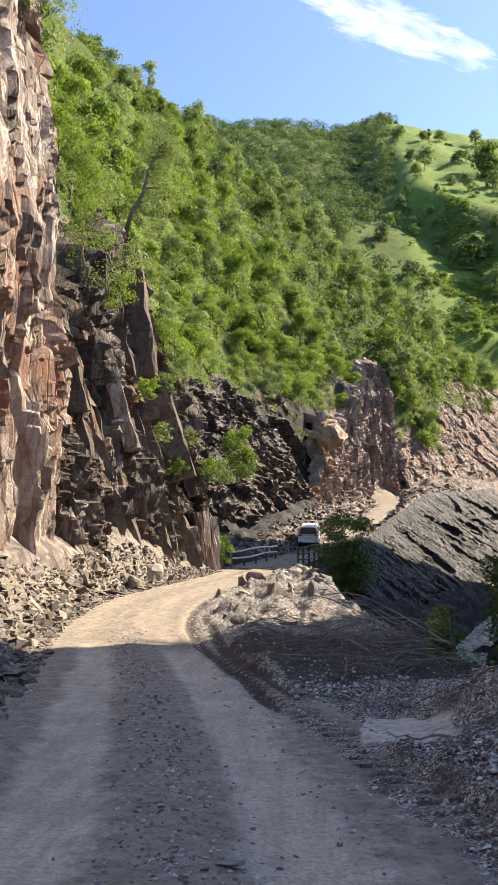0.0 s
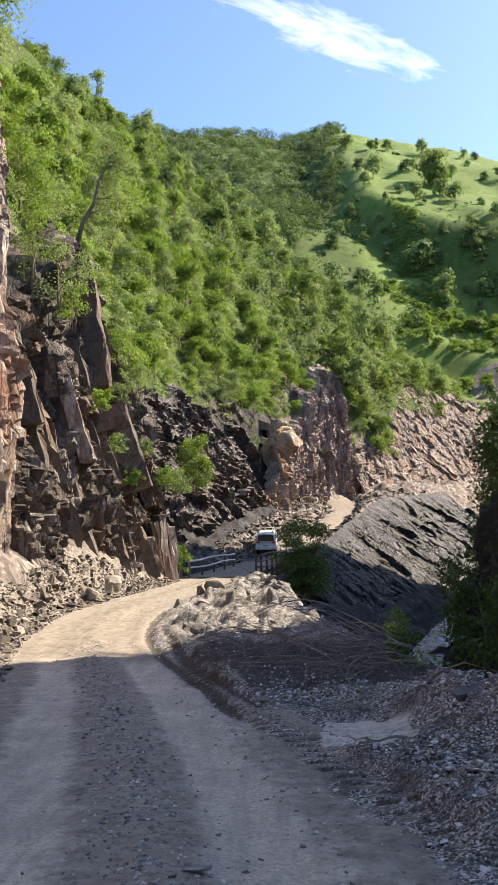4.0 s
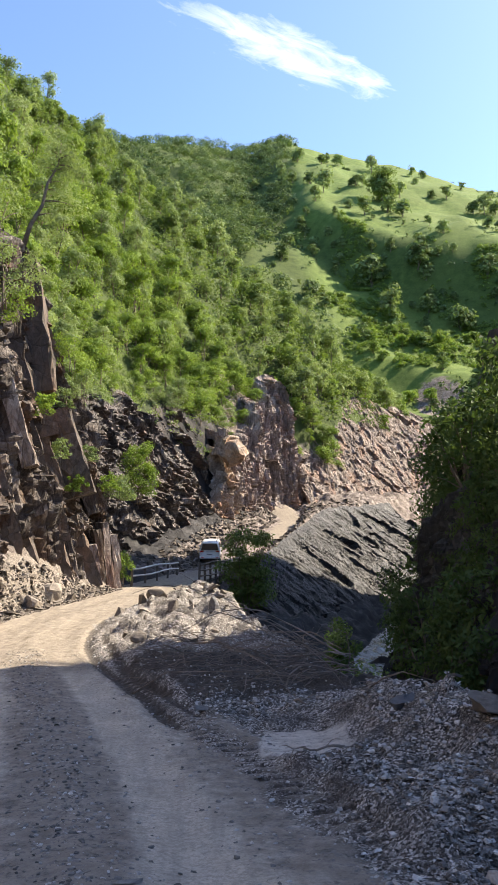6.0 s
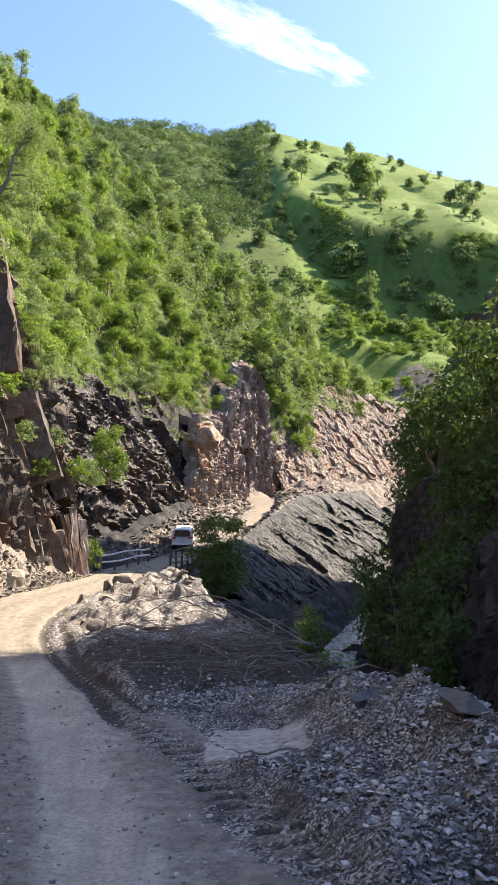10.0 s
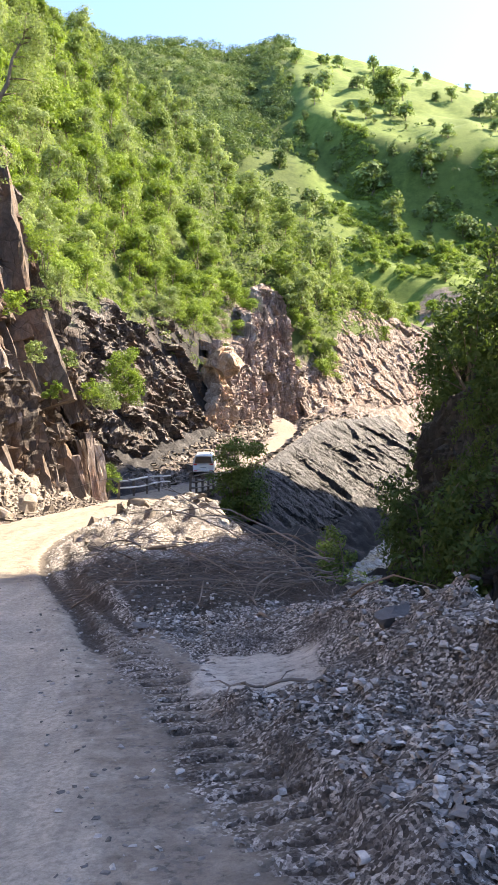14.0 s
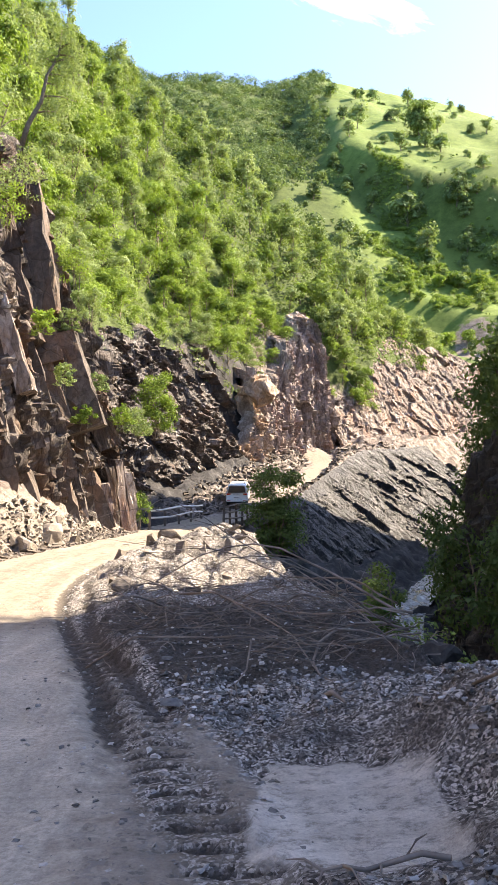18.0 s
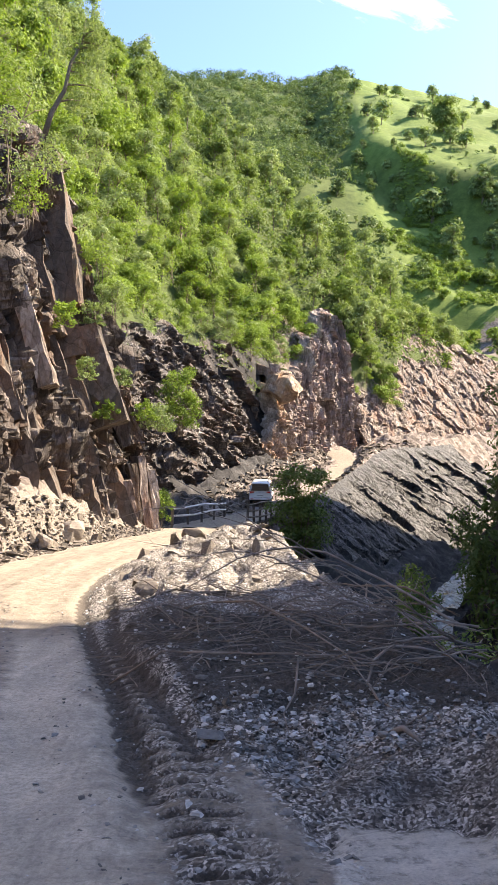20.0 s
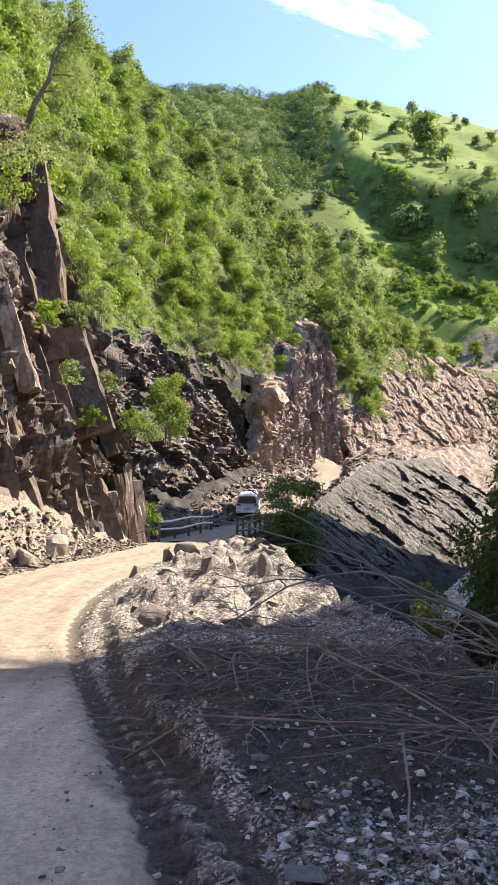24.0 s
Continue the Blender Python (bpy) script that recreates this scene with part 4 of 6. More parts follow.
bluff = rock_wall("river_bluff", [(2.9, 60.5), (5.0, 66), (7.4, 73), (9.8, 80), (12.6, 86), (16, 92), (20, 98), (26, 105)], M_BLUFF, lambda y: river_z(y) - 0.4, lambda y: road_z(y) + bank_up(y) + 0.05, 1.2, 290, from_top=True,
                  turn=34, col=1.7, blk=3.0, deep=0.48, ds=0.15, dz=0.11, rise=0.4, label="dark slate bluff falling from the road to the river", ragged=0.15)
scree_slope = rock_wall("scree_slope", [(15.5, 106.2), (18, 107.8), (22, 111), (28, 115.6), (35, 121.5), (43, 129), (54, 139)], M_SCREE, lambda y: np.interp(y, [100, 107, 115, 121, 129, 140], [3.6, 4.4, 5.0, 5.3, 5.6, 6]), lambda y: np.interp(y, [100, 108, 111, 115, 121, 129, 140], [16, 17.5, 19, 22, 25, 23.5, 22]), 0.7, 310,
                        turn=22, col=2.1, blk=2.3, deep=0.55, ds=0.2, dz=0.17, rise=0.25, label="steep bare slope of broken brown slate")
cliff_ochre = rock_wall("cliff_ochre", [(2.2, 83.4), (3.6, 84.3), (4.6, 85.4), (5.1, 86.7), (5.2, 88.4), (5.0, 90.0)], M_ORANGE, foot_at(-0.5), lin((83.4, 3.0), (84.6, 7.0), (85.6, 9.6), (88, 10.5), (90, 8.5)), 0.13, 260,
                        shear=0.2, col=0.9, blk=1.9, deep=0.9, ds=0.14, dz=0.14, label="pale ochre rock face in the dark cliff")
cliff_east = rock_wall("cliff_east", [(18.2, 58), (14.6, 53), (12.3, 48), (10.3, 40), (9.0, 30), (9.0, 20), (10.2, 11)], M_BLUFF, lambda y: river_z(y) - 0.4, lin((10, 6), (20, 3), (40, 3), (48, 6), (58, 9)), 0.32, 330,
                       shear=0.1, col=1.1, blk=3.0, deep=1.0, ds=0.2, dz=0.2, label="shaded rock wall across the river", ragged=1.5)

# ---- trees ----
def leaf_cloud(centers, radii, n, size, rng, flat=0.35, tri=False, shell=False):
    """Diamond leaves, or three-cornered ones, in clumps round the given centres."""
    c = np.array(centers)
    r = np.array(radii)
    w = r ** 2 / np.sum(r ** 2)
    pick = rng.choice(len(c), n, p=w)
    d = rng.normal(size=(n, 3))
    d /= np.linalg.norm(d, axis=1)[:, None]
    rad = r[pick] * (0.35 + 0.75 * rng.random(n) ** 0.6)
    p = c[pick] + d * rad[:, None] * np.array([1, 1, 0.8])
    nrm = d * 0.6 + rng.normal(size=(n, 3)) * 0.55 + np.array([0, 0, flat])
    if shell:
        # leaves on the outside of each lobe, few beneath it, facing outwards and up
        d[:, 2] = np.where(d[:, 2] < -0.25, -d[:, 2] * rng.uniform(0.2, 1.0, n), d[:, 2])
        p = c[pick] + d * (r[pick] * (0.62 + 0.46 * rng.random(n)))[:, None] * np.array([1, 1, 0.85])
        nrm = d + rng.normal(size=(n, 3)) * 0.38 + np.array([0, 0, 0.25])
    nrm /= np.linalg.norm(nrm, axis=1)[:, None]
    a = np.cross(nrm, rng.normal(size=(n, 3)))
    a /= np.linalg.norm(a, axis=1)[:, None]
    b = np.cross(nrm, a)
    s = size * (0.6 + 0.8 * rng.random(n))[:, None]
    if tri:
        return np.stack([p - a * s, p + b * s * 0.8, p + a * s * 0.9], 1).reshape(-1, 3), np.arange(n * 3).reshape(n, 3)
    v = np.stack([p - a * s, p + b * s * 0.55 - nrm * s * 0.15, p + a * s, p - b * s * 0.55 - nrm * s * 0.15], 1)
    f = np.arange(n * 4).reshape(n, 4)
    return v.reshape(-1, 3), f


def tree_form(seed, height, spread, n, size, kind="round", stems=1, tri=False):
    """Trunk tubes and leaf clumps of one tree, base at the origin."""
    r = random.Random(seed)
    rng = np.random.default_rng(seed)
    tubes, cs, rs = [], [], []
    for s in range(stems):
        lean = Vector((r.uniform(-0.25, 0.25), r.uniform(-0.25, 0.25), 0)) * (1.6 if stems > 1 else 1)
        h = height * r.uniform(0.78, 0.95)
        base = Vector((r.uniform(-0.2, 0.2), r.uniform(-0.2, 0.2), -0.3)) * (1 if stems > 1 else 0.3)
        base.z = -0.35
        pts = [base + lean * (i / 5) ** 1.3 * h * 0.5 + Vector((r.uniform(-1, 1), r.uniform(-1, 1), 0)) * 0.03 * h * (i > 0) + Vector((0, 0, (h + 0.35) * i / 5)) for i in range(6)]
        r0 = 0.022 * height / (1 + 0.25 * (stems - 1))
        tubes.append(tube(pts, [r0 * (1 - 0.8 * i / 5) for i in range(6)], 4 if tri else 6))
        limbs = 9 if stems == 1 else 6
        thin = tri and n < 1200
        for k in range(limbs):
            f = r.uniform(0.06 if kind == "bush" else 0.16 if kind == "globe" else 0.25, 0.95)
            i = min(4, int(f * 5))
            p = pts[i].lerp(pts[i + 1], f * 5 - i)
            w = r.uniform(0, 2 * math.pi)
            reach = spread * r.uniform(0.45, 1.0) * (1.1 - 0.55 * f if kind != "tall" else 0.8 - 0.45 * f)
            tip = p + Vector((math.cos(w), math.sin(w), r.uniform(0.2, 0.7))) * reach
            mid = p.lerp(tip, 0.5) + Vector((0, 0, 0.08 * reach))
            if not thin or k < 3:
                tubes.append(tube([p, mid, tip], [r0 * 0.4, r0 * 0.25, r0 * 0.08], 3 if tri else 4))
            if kind == "globe":
                tip = p.lerp(tip, 0.62)
            cs.append(tuple(tip))
            rs.append(spread * (r.uniform(0.34, 0.5) if kind == "globe" else r.uniform(0.2, 0.36)))
            cs.append(tuple(mid + Vector((r.uniform(-0.3, 0.3), r.uniform(-0.3, 0.3), 0.2))))
            rs.append(spread * r.uniform(0.16, 0.28))
        cs.append(tuple(pts[-1]))
        rs.append(spread * r.uniform(0.25, 0.36))
    tv, tf = join_tubes(tubes)
    lv, lf = leaf_cloud(cs, rs, n, size, rng, 0.35, tri, kind == "globe")
    lv[:, 2] = np.maximum(lv[:, 2], 0.05)
    return tv, tf, lv, lf


def make_tree(name, seed, height, spread, n, size, leaf_mat, label, category, group, kind="round", stems=1, bark=M_BARK, tri=False):
    tv, tf, lv, lf = tree_form(seed, height, spread, n, size, kind, stems, tri)
    root = tagged(new(name), label, category, group)
    part("trunk", mesh_of(name + "_trunk", tv, tf, bark, True), root)
    part("crown", mesh_of(name + "_crown", lv, lf, leaf_mat), root)
    return root


def stand(protos, spots, rng, scale=(0.75, 1.25), lean=6):
    """Copies of the protos at the spots; the first of each proto goes to a spot itself."""
    fresh = list(protos)
    for x, y, s in spots:
        k = rng.randrange(len(protos))
        f = s * rng.uniform(*scale)
        m = pose(x, y, gz(x, y), rng.uniform(-lean, lean), rng.uniform(-lean, lean), rng.uniform(0, 360)) @ Matrix.Diagonal((f, f, f * rng.uniform(0.9, 1.15), 1))
        if protos[k] in fresh:
            fresh.remove(protos[k])
            protos[k].matrix_basis = m
        else:
            o_ = copy_thing(protos[k], m)
    for p in fresh:
        p.matrix_basis = pose(spots[0][0] + 1, spots[0][1] + 1, gz(spots[0][0] + 1, spots[0][1] + 1))


rng = random.Random(7)
G_SLOPE, G_WOOD = "trees on the slope above the cliff", "trees of the wood over the dark cliff"
near_trees = [
    make_tree("slope_tree", 1, 4.6, 2.3, 3100, 0.082, M_LEAF, "bright green broadleaf tree on the steep slope", "tree", G_SLOPE, "globe", 2, tri=True),
    make_tree("slope_tree", 2, 5.8, 2.1, 3100, 0.072, M_LEAF_GREY, "grey-green birch on the steep slope", "tree", G_SLOPE, "globe", 2, tri=True),
    make_tree("slope_tree", 3, 4.0, 2.4, 3100, 0.082, M_LEAF, "spreading fresh green tree on the steep slope", "tree", G_SLOPE, "globe", 2, tri=True),
    make_tree("slope_tree", 4, 4.5, 2.2, 3100, 0.076, M_LEAF_GREY, "soft grey-green tree on the steep slope", "tree", G_SLOPE, "globe", 2, tri=True),
    make_tree("slope_shrub", 5, 2.4, 1.7, 1700, 0.075, M_LEAF, "low bright green shrub over the cliff edge", "shrub", "shrubs over the cliff", stems=3, tri=True),
    make_tree("slope_shrub", 6, 2.8, 1.7, 1700, 0.07, M_LEAF_GREY, "feathery grey-green shrub over the cliff edge", "shrub", "shrubs over the cliff", stems=3, tri=True),
]
spots = []
y = 19.0
while y < 112:
    o = rng.uniform(0.3, 1.0)
    lim = 20 if y < 60 else 24
    while o < lim:
        top = float(wall_top(y))
        x = float(wall_x(y)) - 1.3 - (top - float(road_z(y))) * max(0.12, float(wall_lean(y))) - o + 0.6
        spots.append((x + rng.uniform(-0.7, 0.7), y + rng.uniform(-1.1, 1.1), 0.62 if o < 1.6 else min(1.15, 0.8 + 0.03 * o)))
        o += rng.uniform(1.5, 2.5) * (1 + 0.02 * o)
    y += rng.uniform(1.3, 2.1)
spots = sorted(spots, key=lambda q: rng.random() * (0.8 if q[1] > 48 and q[2] < 1 else 1))[:530]
stand(near_trees, [q for q in spots if q[1] < 60], rng, (0.65, 1.4))
upper_trees = [
    make_tree("wood_tree", 41, 4.4, 2.2, 1900, 0.132, M_LEAF, "bright green broadleaf tree in the wood over the dark cliff", "tree", G_WOOD, "globe", 2, tri=True),
    make_tree("wood_tree", 42, 5.4, 2.0, 1900, 0.12, M_LEAF_GREY, "grey-green birch in the wood over the dark cliff", "tree", G_WOOD, "globe", 2, tri=True),
    make_tree("wood_tree", 43, 3.6, 2.3, 1900, 0.132, M_LEAF, "low spreading green tree in the wood over the dark cliff", "tree", G_WOOD, "globe", 2, tri=True),
    make_tree("wood_tree", 44, 4.4, 2.1, 1900, 0.128, M_LEAF, "rounded green tree in the wood over the dark cliff", "tree", G_WOOD, "globe", 2, tri=True),
]
shoulder = []
for i in range(34):
    y = rng.uniform(103, 120)
    shoulder.append((float(wall_x(y)) - rng.uniform(5.5, 12.5), y, 0.75))
stand(upper_trees, [q for q in spots if q[1] >= 60][:262] + shoulder, rng, (0.6, 1.3))

# undergrowth between the trees: low leafy clumps
ug = np.random.default_rng(3)
uy = ug.uniform(20, 112, 5200)
uo = ug.uniform(-0.8, 20, 5200)
ux = wall_x(uy) - 1.3 - (wall_top(uy) - road_z(uy)) * np.maximum(0.12, wall_lean(uy)) - uo
uz = ground_z(ux, uy)
lv, lf = leaf_cloud(np.stack([ux, uy, uz + 0.25], -1), ug.uniform(0.35, 0.8, 5200), 100000, 0.13, ug, 0.35, True, True)
# deep leaf tone puts shade into the gaps between the crowns
tagged(part("undergrowth", mesh_of("undergrowth", lv, lf, M_LEAF_DEEP)), "low green undergrowth covering the steep slope", "undergrowth", kind="stuff")

# the same over the lower hillside
ly = ug.uniform(104, 165, 6000)
lo = np.where(ly < 135, ug.uniform(11, 80, 6000), ug.uniform(5, 80, 6000))
lx = wall_x(ly) - lo
lz = ground_z(lx, ly)
lv, lf = leaf_cloud(np.stack([lx, ly, lz + 0.5], -1), ug.uniform(0.7, 1.7, 6000), 110000, 0.24, ug, 0.35, True, True)
# deep leaf tone here too, for shaded gaps
tagged(part("hill_undergrowth", mesh_of("hill_undergrowth", lv, lf, M_LEAF_DEEP)), "low green scrub covering the lower hillside", "undergrowth", kind="stuff")

mid_trees = [
    make_tree("hill_tree", 11, 6.0, 3.2, 760, 0.29, M_LEAF, "bright green tree on the lower hillside", "tree", "trees on the lower hillside", "globe", 2, tri=True),
    make_tree("hill_tree", 12, 7.0, 3.0, 760, 0.27, M_LEAF_GREY, "grey-green tree on the lower hillside", "tree", "trees on the lower hillside", "globe", 2, tri=True),
    make_tree("hill_tree", 13, 5.5, 3.2, 760, 0.29, M_LEAF_DEEP, "deep green tree on the lower hillside", "tree", "trees on the lower hillside", "globe", 2, tri=True),
]
spots = []
while len(spots) < 235:
    y, o = rng.uniform(106, 160), rng.uniform(6, 80)
    x = float(wall_x(y)) - o
    if x > -48 and (o > 10 or rng.random() < 0.15):
        spots.append((x, y, 1.0))
for i in range(60):
    y = rng.uniform(106, 126)
    spots.append((float(wall_x(y)) - rng.uniform(12, 25), y, 0.7))
stand(mid_trees, spots, rng, (0.55, 1.0))

far_trees = [
    make_tree("far_tree", 21, 7.5, 4.4, 760, 0.52, M_LEAF_FAR, "dark green tree on the far hill", "tree", "trees on the far hill", "globe", 3, tri=True),
    make_tree("far_tree", 22, 6.8, 4.4, 760, 0.52, M_LEAF_FAR, "green tree on the far hill", "tree", "trees on the far hill", "globe", 3, tri=True),
    make_tree("far_tree", 23, 9.0, 4.4, 760, 0.5, M_LEAF_GREY, "grey-green tree on the far hill", "tree", "trees on the far hill", "globe", 2, tri=True),
]


def terrace(x, y):
    return y - (TERRACE_Y - 0.7 * (x - 100) + 6 * math.sin(x / 17))


WOOD_EDGE = lin((170, 40), (200, 44), (240, 42), (285, 40), (320, 40), (358, 44), (400, 48), (430, 52), (480, 60), (530, 68))


def wooded(x, y):
    """How thickly the far hill is wooded at a spot, 0 to 1."""
    d = 0.95 if x < float(WOOD_EDGE(y)) + 5 * noise.noise(Vector((x / 12, y / 12, 3))) else 0.02
    if -26 < terrace(x, y) < -2 and 30 < x < 190:
        d = max(d, 0.35)
    if y < 310 and x > 40:
        d = max(d, 0.33)
    return d


spots = []
while len(spots) < 300:
    y, x = rng.uniform(200, 535), rng.uniform(-60, 230)
    if rng.random() < (0.015 + 0.6 * wooded(x, y)) * (0.6 if x < 20 else 1):
        spots.append((x, y, min(0.85, 0.45 + max(0, y - 200) / 300)))
stand(far_trees, spots, rng, (0.55, 1.25), 3)
# single round trees on the meadow and along its ridge, with their breadths
for x, y, w in ((54, 409, 7.7), (82, 442, 6.7), (98, 427, 8.1), (66, 405, 5.4), (76, 449, 4.8), (56, 339, 8.7), (72, 354, 4.1), (77, 356, 4.8), (92, 346, 6.2), (79, 317, 7.0), (84, 312, 7.2), (64, 320, 3.9), (68, 310, 6.8), (109, 355, 4.5), (116, 354, 5.5), (91, 282, 5.0), (111, 289, 4.5), (123, 339, 6.2), (128, 338, 7.7), (132, 336, 6.2), (139, 360, 5.0), (147, 366, 5.1), (100, 264, 8.3), (131, 464, 5.1), (147, 496, 5.4), (149, 427, 3.9), (64, 280, 10.9), (79, 274, 9.6), (31, 282, 6), (39, 261, 6.6), (65, 260, 7.8), (87, 254, 8.8), (79, 263, 6.8), (38, 386, 7), (30, 410, 7), (42, 310, 5.5), (36, 300, 5), (46, 300, 5), (50, 322, 5.5), (52, 352, 6), (46, 366, 5), (44, 400, 6)):
    k_ = w / 6.4
    kind_ = far_trees[int(x) % 3]
    copy_thing(kind_, pose(x, y, gz(x, y) - 0.8 * k_, 0, 0, 37 * x) @ Matrix.Diagonal([k_ / q for q in kind_.scale] + [1]))

# rounded bushes over the lower meadow and the dark step below its edge
bush = make_tree("meadow_bush", 27, 3.6, 2.6, 620, 0.34, M_LEAF, "rounded green bush on the lower meadow", "shrub", "bushes on the meadow", "globe", 3, tri=True)
bush2 = make_tree("meadow_bush", 28, 4.6, 2.4, 620, 0.34, M_LEAF_FAR, "dark green bush on the meadow's steep step", "shrub", "bushes on the meadow", "globe", 3, tri=True)
n_ = 0
while n_ < 120:
    y, x = rng.uniform(205, 318), rng.uniform(42, 118)
    if noise.noise(Vector((x / 11, y / 16, 9))) < -0.05 or terrace(x, y) > 1:
        continue
    k_ = rng.uniform(0.5, 1.25)
    kind_ = bush2 if terrace(x, y) > -24 or n_ % 3 == 0 else bush
    m = pose(x, y, gz(x, y) - 0.5 * k_, 0, 0, 53 * n_) @ Matrix.Diagonal((k_, k_, k_, 1))
    copy_thing(kind_, m)
    n_ += 1
for kind_, x, y in ((bush, 62, 246), (bush2, 66, 262)):
    kind_.matrix_basis = pose(x, y, gz(x, y) - 0.4)

# the closed wood and scrub of the far hill: leaf clumps past counting
cs, rs = [], []
while len(cs) < 4200:
    y, x = rng.uniform(170, 540), rng.uniform(-130, 235)
    if rng.random() < wooded(x, y) and noise.noise(Vector((x / 22, y / 22, 0))) > -0.25:
        h = rng.uniform(1.5, 6.0) * min(1.0, 0.5 + max(0, y - 190) / 160) if x < float(WOOD_EDGE(y)) else rng.uniform(0.6, 2.4)
        cs.append((x, y, gz(x, y) + h * 0.7))
        rs.append(h * 0.7)
fg = np.random.default_rng(17)
lv, lf = leaf_cloud(cs, rs, 190000, 0.55, fg, 0.35, True, True)
tagged(part("far_wood", mesh_of("far_wood", lv, lf, M_LEAF_FAR)), "closed green wood and scrub on the far hillside", "wood", kind="stuff")

# bracken and low bushes on the lower meadow
cs, rs = [], []
while len(cs) < 2600:
    y, x = rng.uniform(225, 345), rng.uniform(45, 135)
    if noise.noise(Vector((x / 14, y / 14, 7))) + 0.5 * noise.noise(Vector((x / 4, y / 4, 2))) > -0.02 and terrace(x, y) < 2:
        h = rng.uniform(0.4, 1.3)
        cs.append((x, y, gz(x, y) + 0.3 * h))
        rs.append(h)
lv, lf = leaf_cloud(cs, rs, 90000, 0.3, fg, 0.6, True, True)
tagged(part("meadow_scrub", mesh_of("meadow_scrub", lv, lf, M_LEAF)), "bright green bracken and low bushes on the meadow", "scrub", kind="stuff")

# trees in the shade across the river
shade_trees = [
    make_tree("shade_tree", 31, 5.5, 2.4, 760, 0.17, M_LEAF_SHADED, "dark shaded tree on the river's far bank", "tree", "trees across the river", tri=True),
    make_tree("shade_tree", 32, 4.5, 2.6, 760, 0.17, M_LEAF_SHADED, "bushy shaded tree on the river's far bank", "tree", "trees across the river", stems=2, tri=True),
    make_tree("shade_tree", 33, 6.0, 2.2, 760, 0.16, M_LEAF_SHADED, "shaded broadleaf tree across the river", "tree", "trees across the river", tri=True),
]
clinging = [make_tree("bank_tree", 35, 3.0, 1.9, 720, 0.16, M_LEAF_SHADED, "dark shaded bush clinging to the rock across the river", "shrub", "bushes on the far bank", "bush", 3, tri=True)]
for i in range(125):
    y = rng.uniform(22, 54)
    foot = float(river_z(y)) - 0.4
    z = foot + rng.uniform(2.2, 10.5)
    x = float(np.interp(y, [11, 20, 30, 40, 48, 53, 58], [10.2, 9.0, 9.0, 10.3, 12.3, 14.6, 18.2])) + 0.32 * (z - foot) + 0.45
    s = rng.uniform(0.5, 0.9)
    m = pose(x, y, z, 0, -rng.uniform(15, 35), rng.uniform(-30, 30)) @ Matrix.Diagonal((s, s, s, 1))
    if i == 0:
        clinging[0].matrix_basis = m
    else:
        copy_thing(clinging[0], m)
spots = []
for i in range(2000):
    y, r = rng.uniform(24, 55), 0.4 + rng.uniform(0.0, 1.0) ** 1.8 * 15
    x = float(east_x(y)) + r
    if all((x - a) ** 2 + (y - b) ** 2 > 1.7 for a, b, _ in spots):
        spots.append((x, y, 0.75 if r < 3 else 1.0))
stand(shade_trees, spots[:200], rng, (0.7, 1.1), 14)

# ---- outcrops and slabs on the wall ----
def slab_block(w, h, d, seed, rough=0.05):
    """A broken upright slab: flat chipped faces and joints; base at the origin, w along x, d along y."""
    bm = bmesh.new()
    bmesh.ops.create_cube(bm, size=1)
    bmesh.ops.transform(bm, matrix=Matrix.Translation((0, 0, h / 2)) @ Matrix.Diagonal((w, d, h, 1)), verts=bm.verts)
    bmesh.ops.subdivide_edges(bm, edges=bm.edges, cuts=7, use_grid_fill=True)
    co = np.array([v.co for v in bm.verts])
    f = 0.13 * facets(co[:, 0] / 1.1, co[:, 2] / 1.6, seed, 0.3) + 0.05 * facets(co[:, 0] / 0.4, co[:, 2] / 0.6, seed + 7, 0.6)
    g = 0.14 * facets(co[:, 1] / 0.8, co[:, 2] / 0.9, seed + 14, 0.6)
    for v, a_, b_ in zip(bm.verts, f, g):
        n = noise.noise_vector(v.co * 0.7 + Vector((seed, 0, 0)))
        v.co += n * rough * 1.5 + Vector((b_, a_, 0.6 * a_ * (v.co.z > h * 0.9)))
    return bm


def slab(mat, w, h, d, m, seed, parent):
    return part("rock_slab", bm_mesh("rock_slab", slab_block(w, h, d, seed), mat), parent, m=m)


# pale M_CLIFF on the y 35.2 pillar puts a sunlit edge into colour
for i, (x, y, z, w, h, d, ry, rz, mt) in enumerate([
        (-7.3, 39.9, 8.2, 1.9, 6.6, 1.6, -9, 4, M_SLAB), (-6.0, 42.0, 4.6, 1.3, 4.2, 1.6, -24, 8, M_BROWN), (-4.7, 44.3, 2.6, 1.1, 3.6, 1.6, -25, 14, M_BROWN), (-5.4, 41.0, 3.2, 1.9, 4.4, 1.4, -18, 4, M_SLAB), (-6.5, 35.2, 4.2, 0.6, 4.8, 1.8, -18, 8, M_CLIFF),
        (-4.2, 45.5, -1.5, 0.45, 3.6, 1.2, -7, 24, M_SPUR), (-3.75, 45.7, -1.5, 0.4, 2.9, 1.0, -7, 20, M_CLIFF), (-4.55, 44.9, -1.5, 0.4, 3.2, 1.2, -10, 28, M_SLAB), (-4.75, 44.0, -1.3, 0.6, 2.2, 1.0, -8, 16, M_SPUR), (-5.4, 41.6, -1.2, 0.5, 2.6, 1.0, -12, 14, M_BROWN)]):
    slab(mt, w, h, d, pose(x, y, z, 0, ry, rz), 300 + i, cliff_brown)


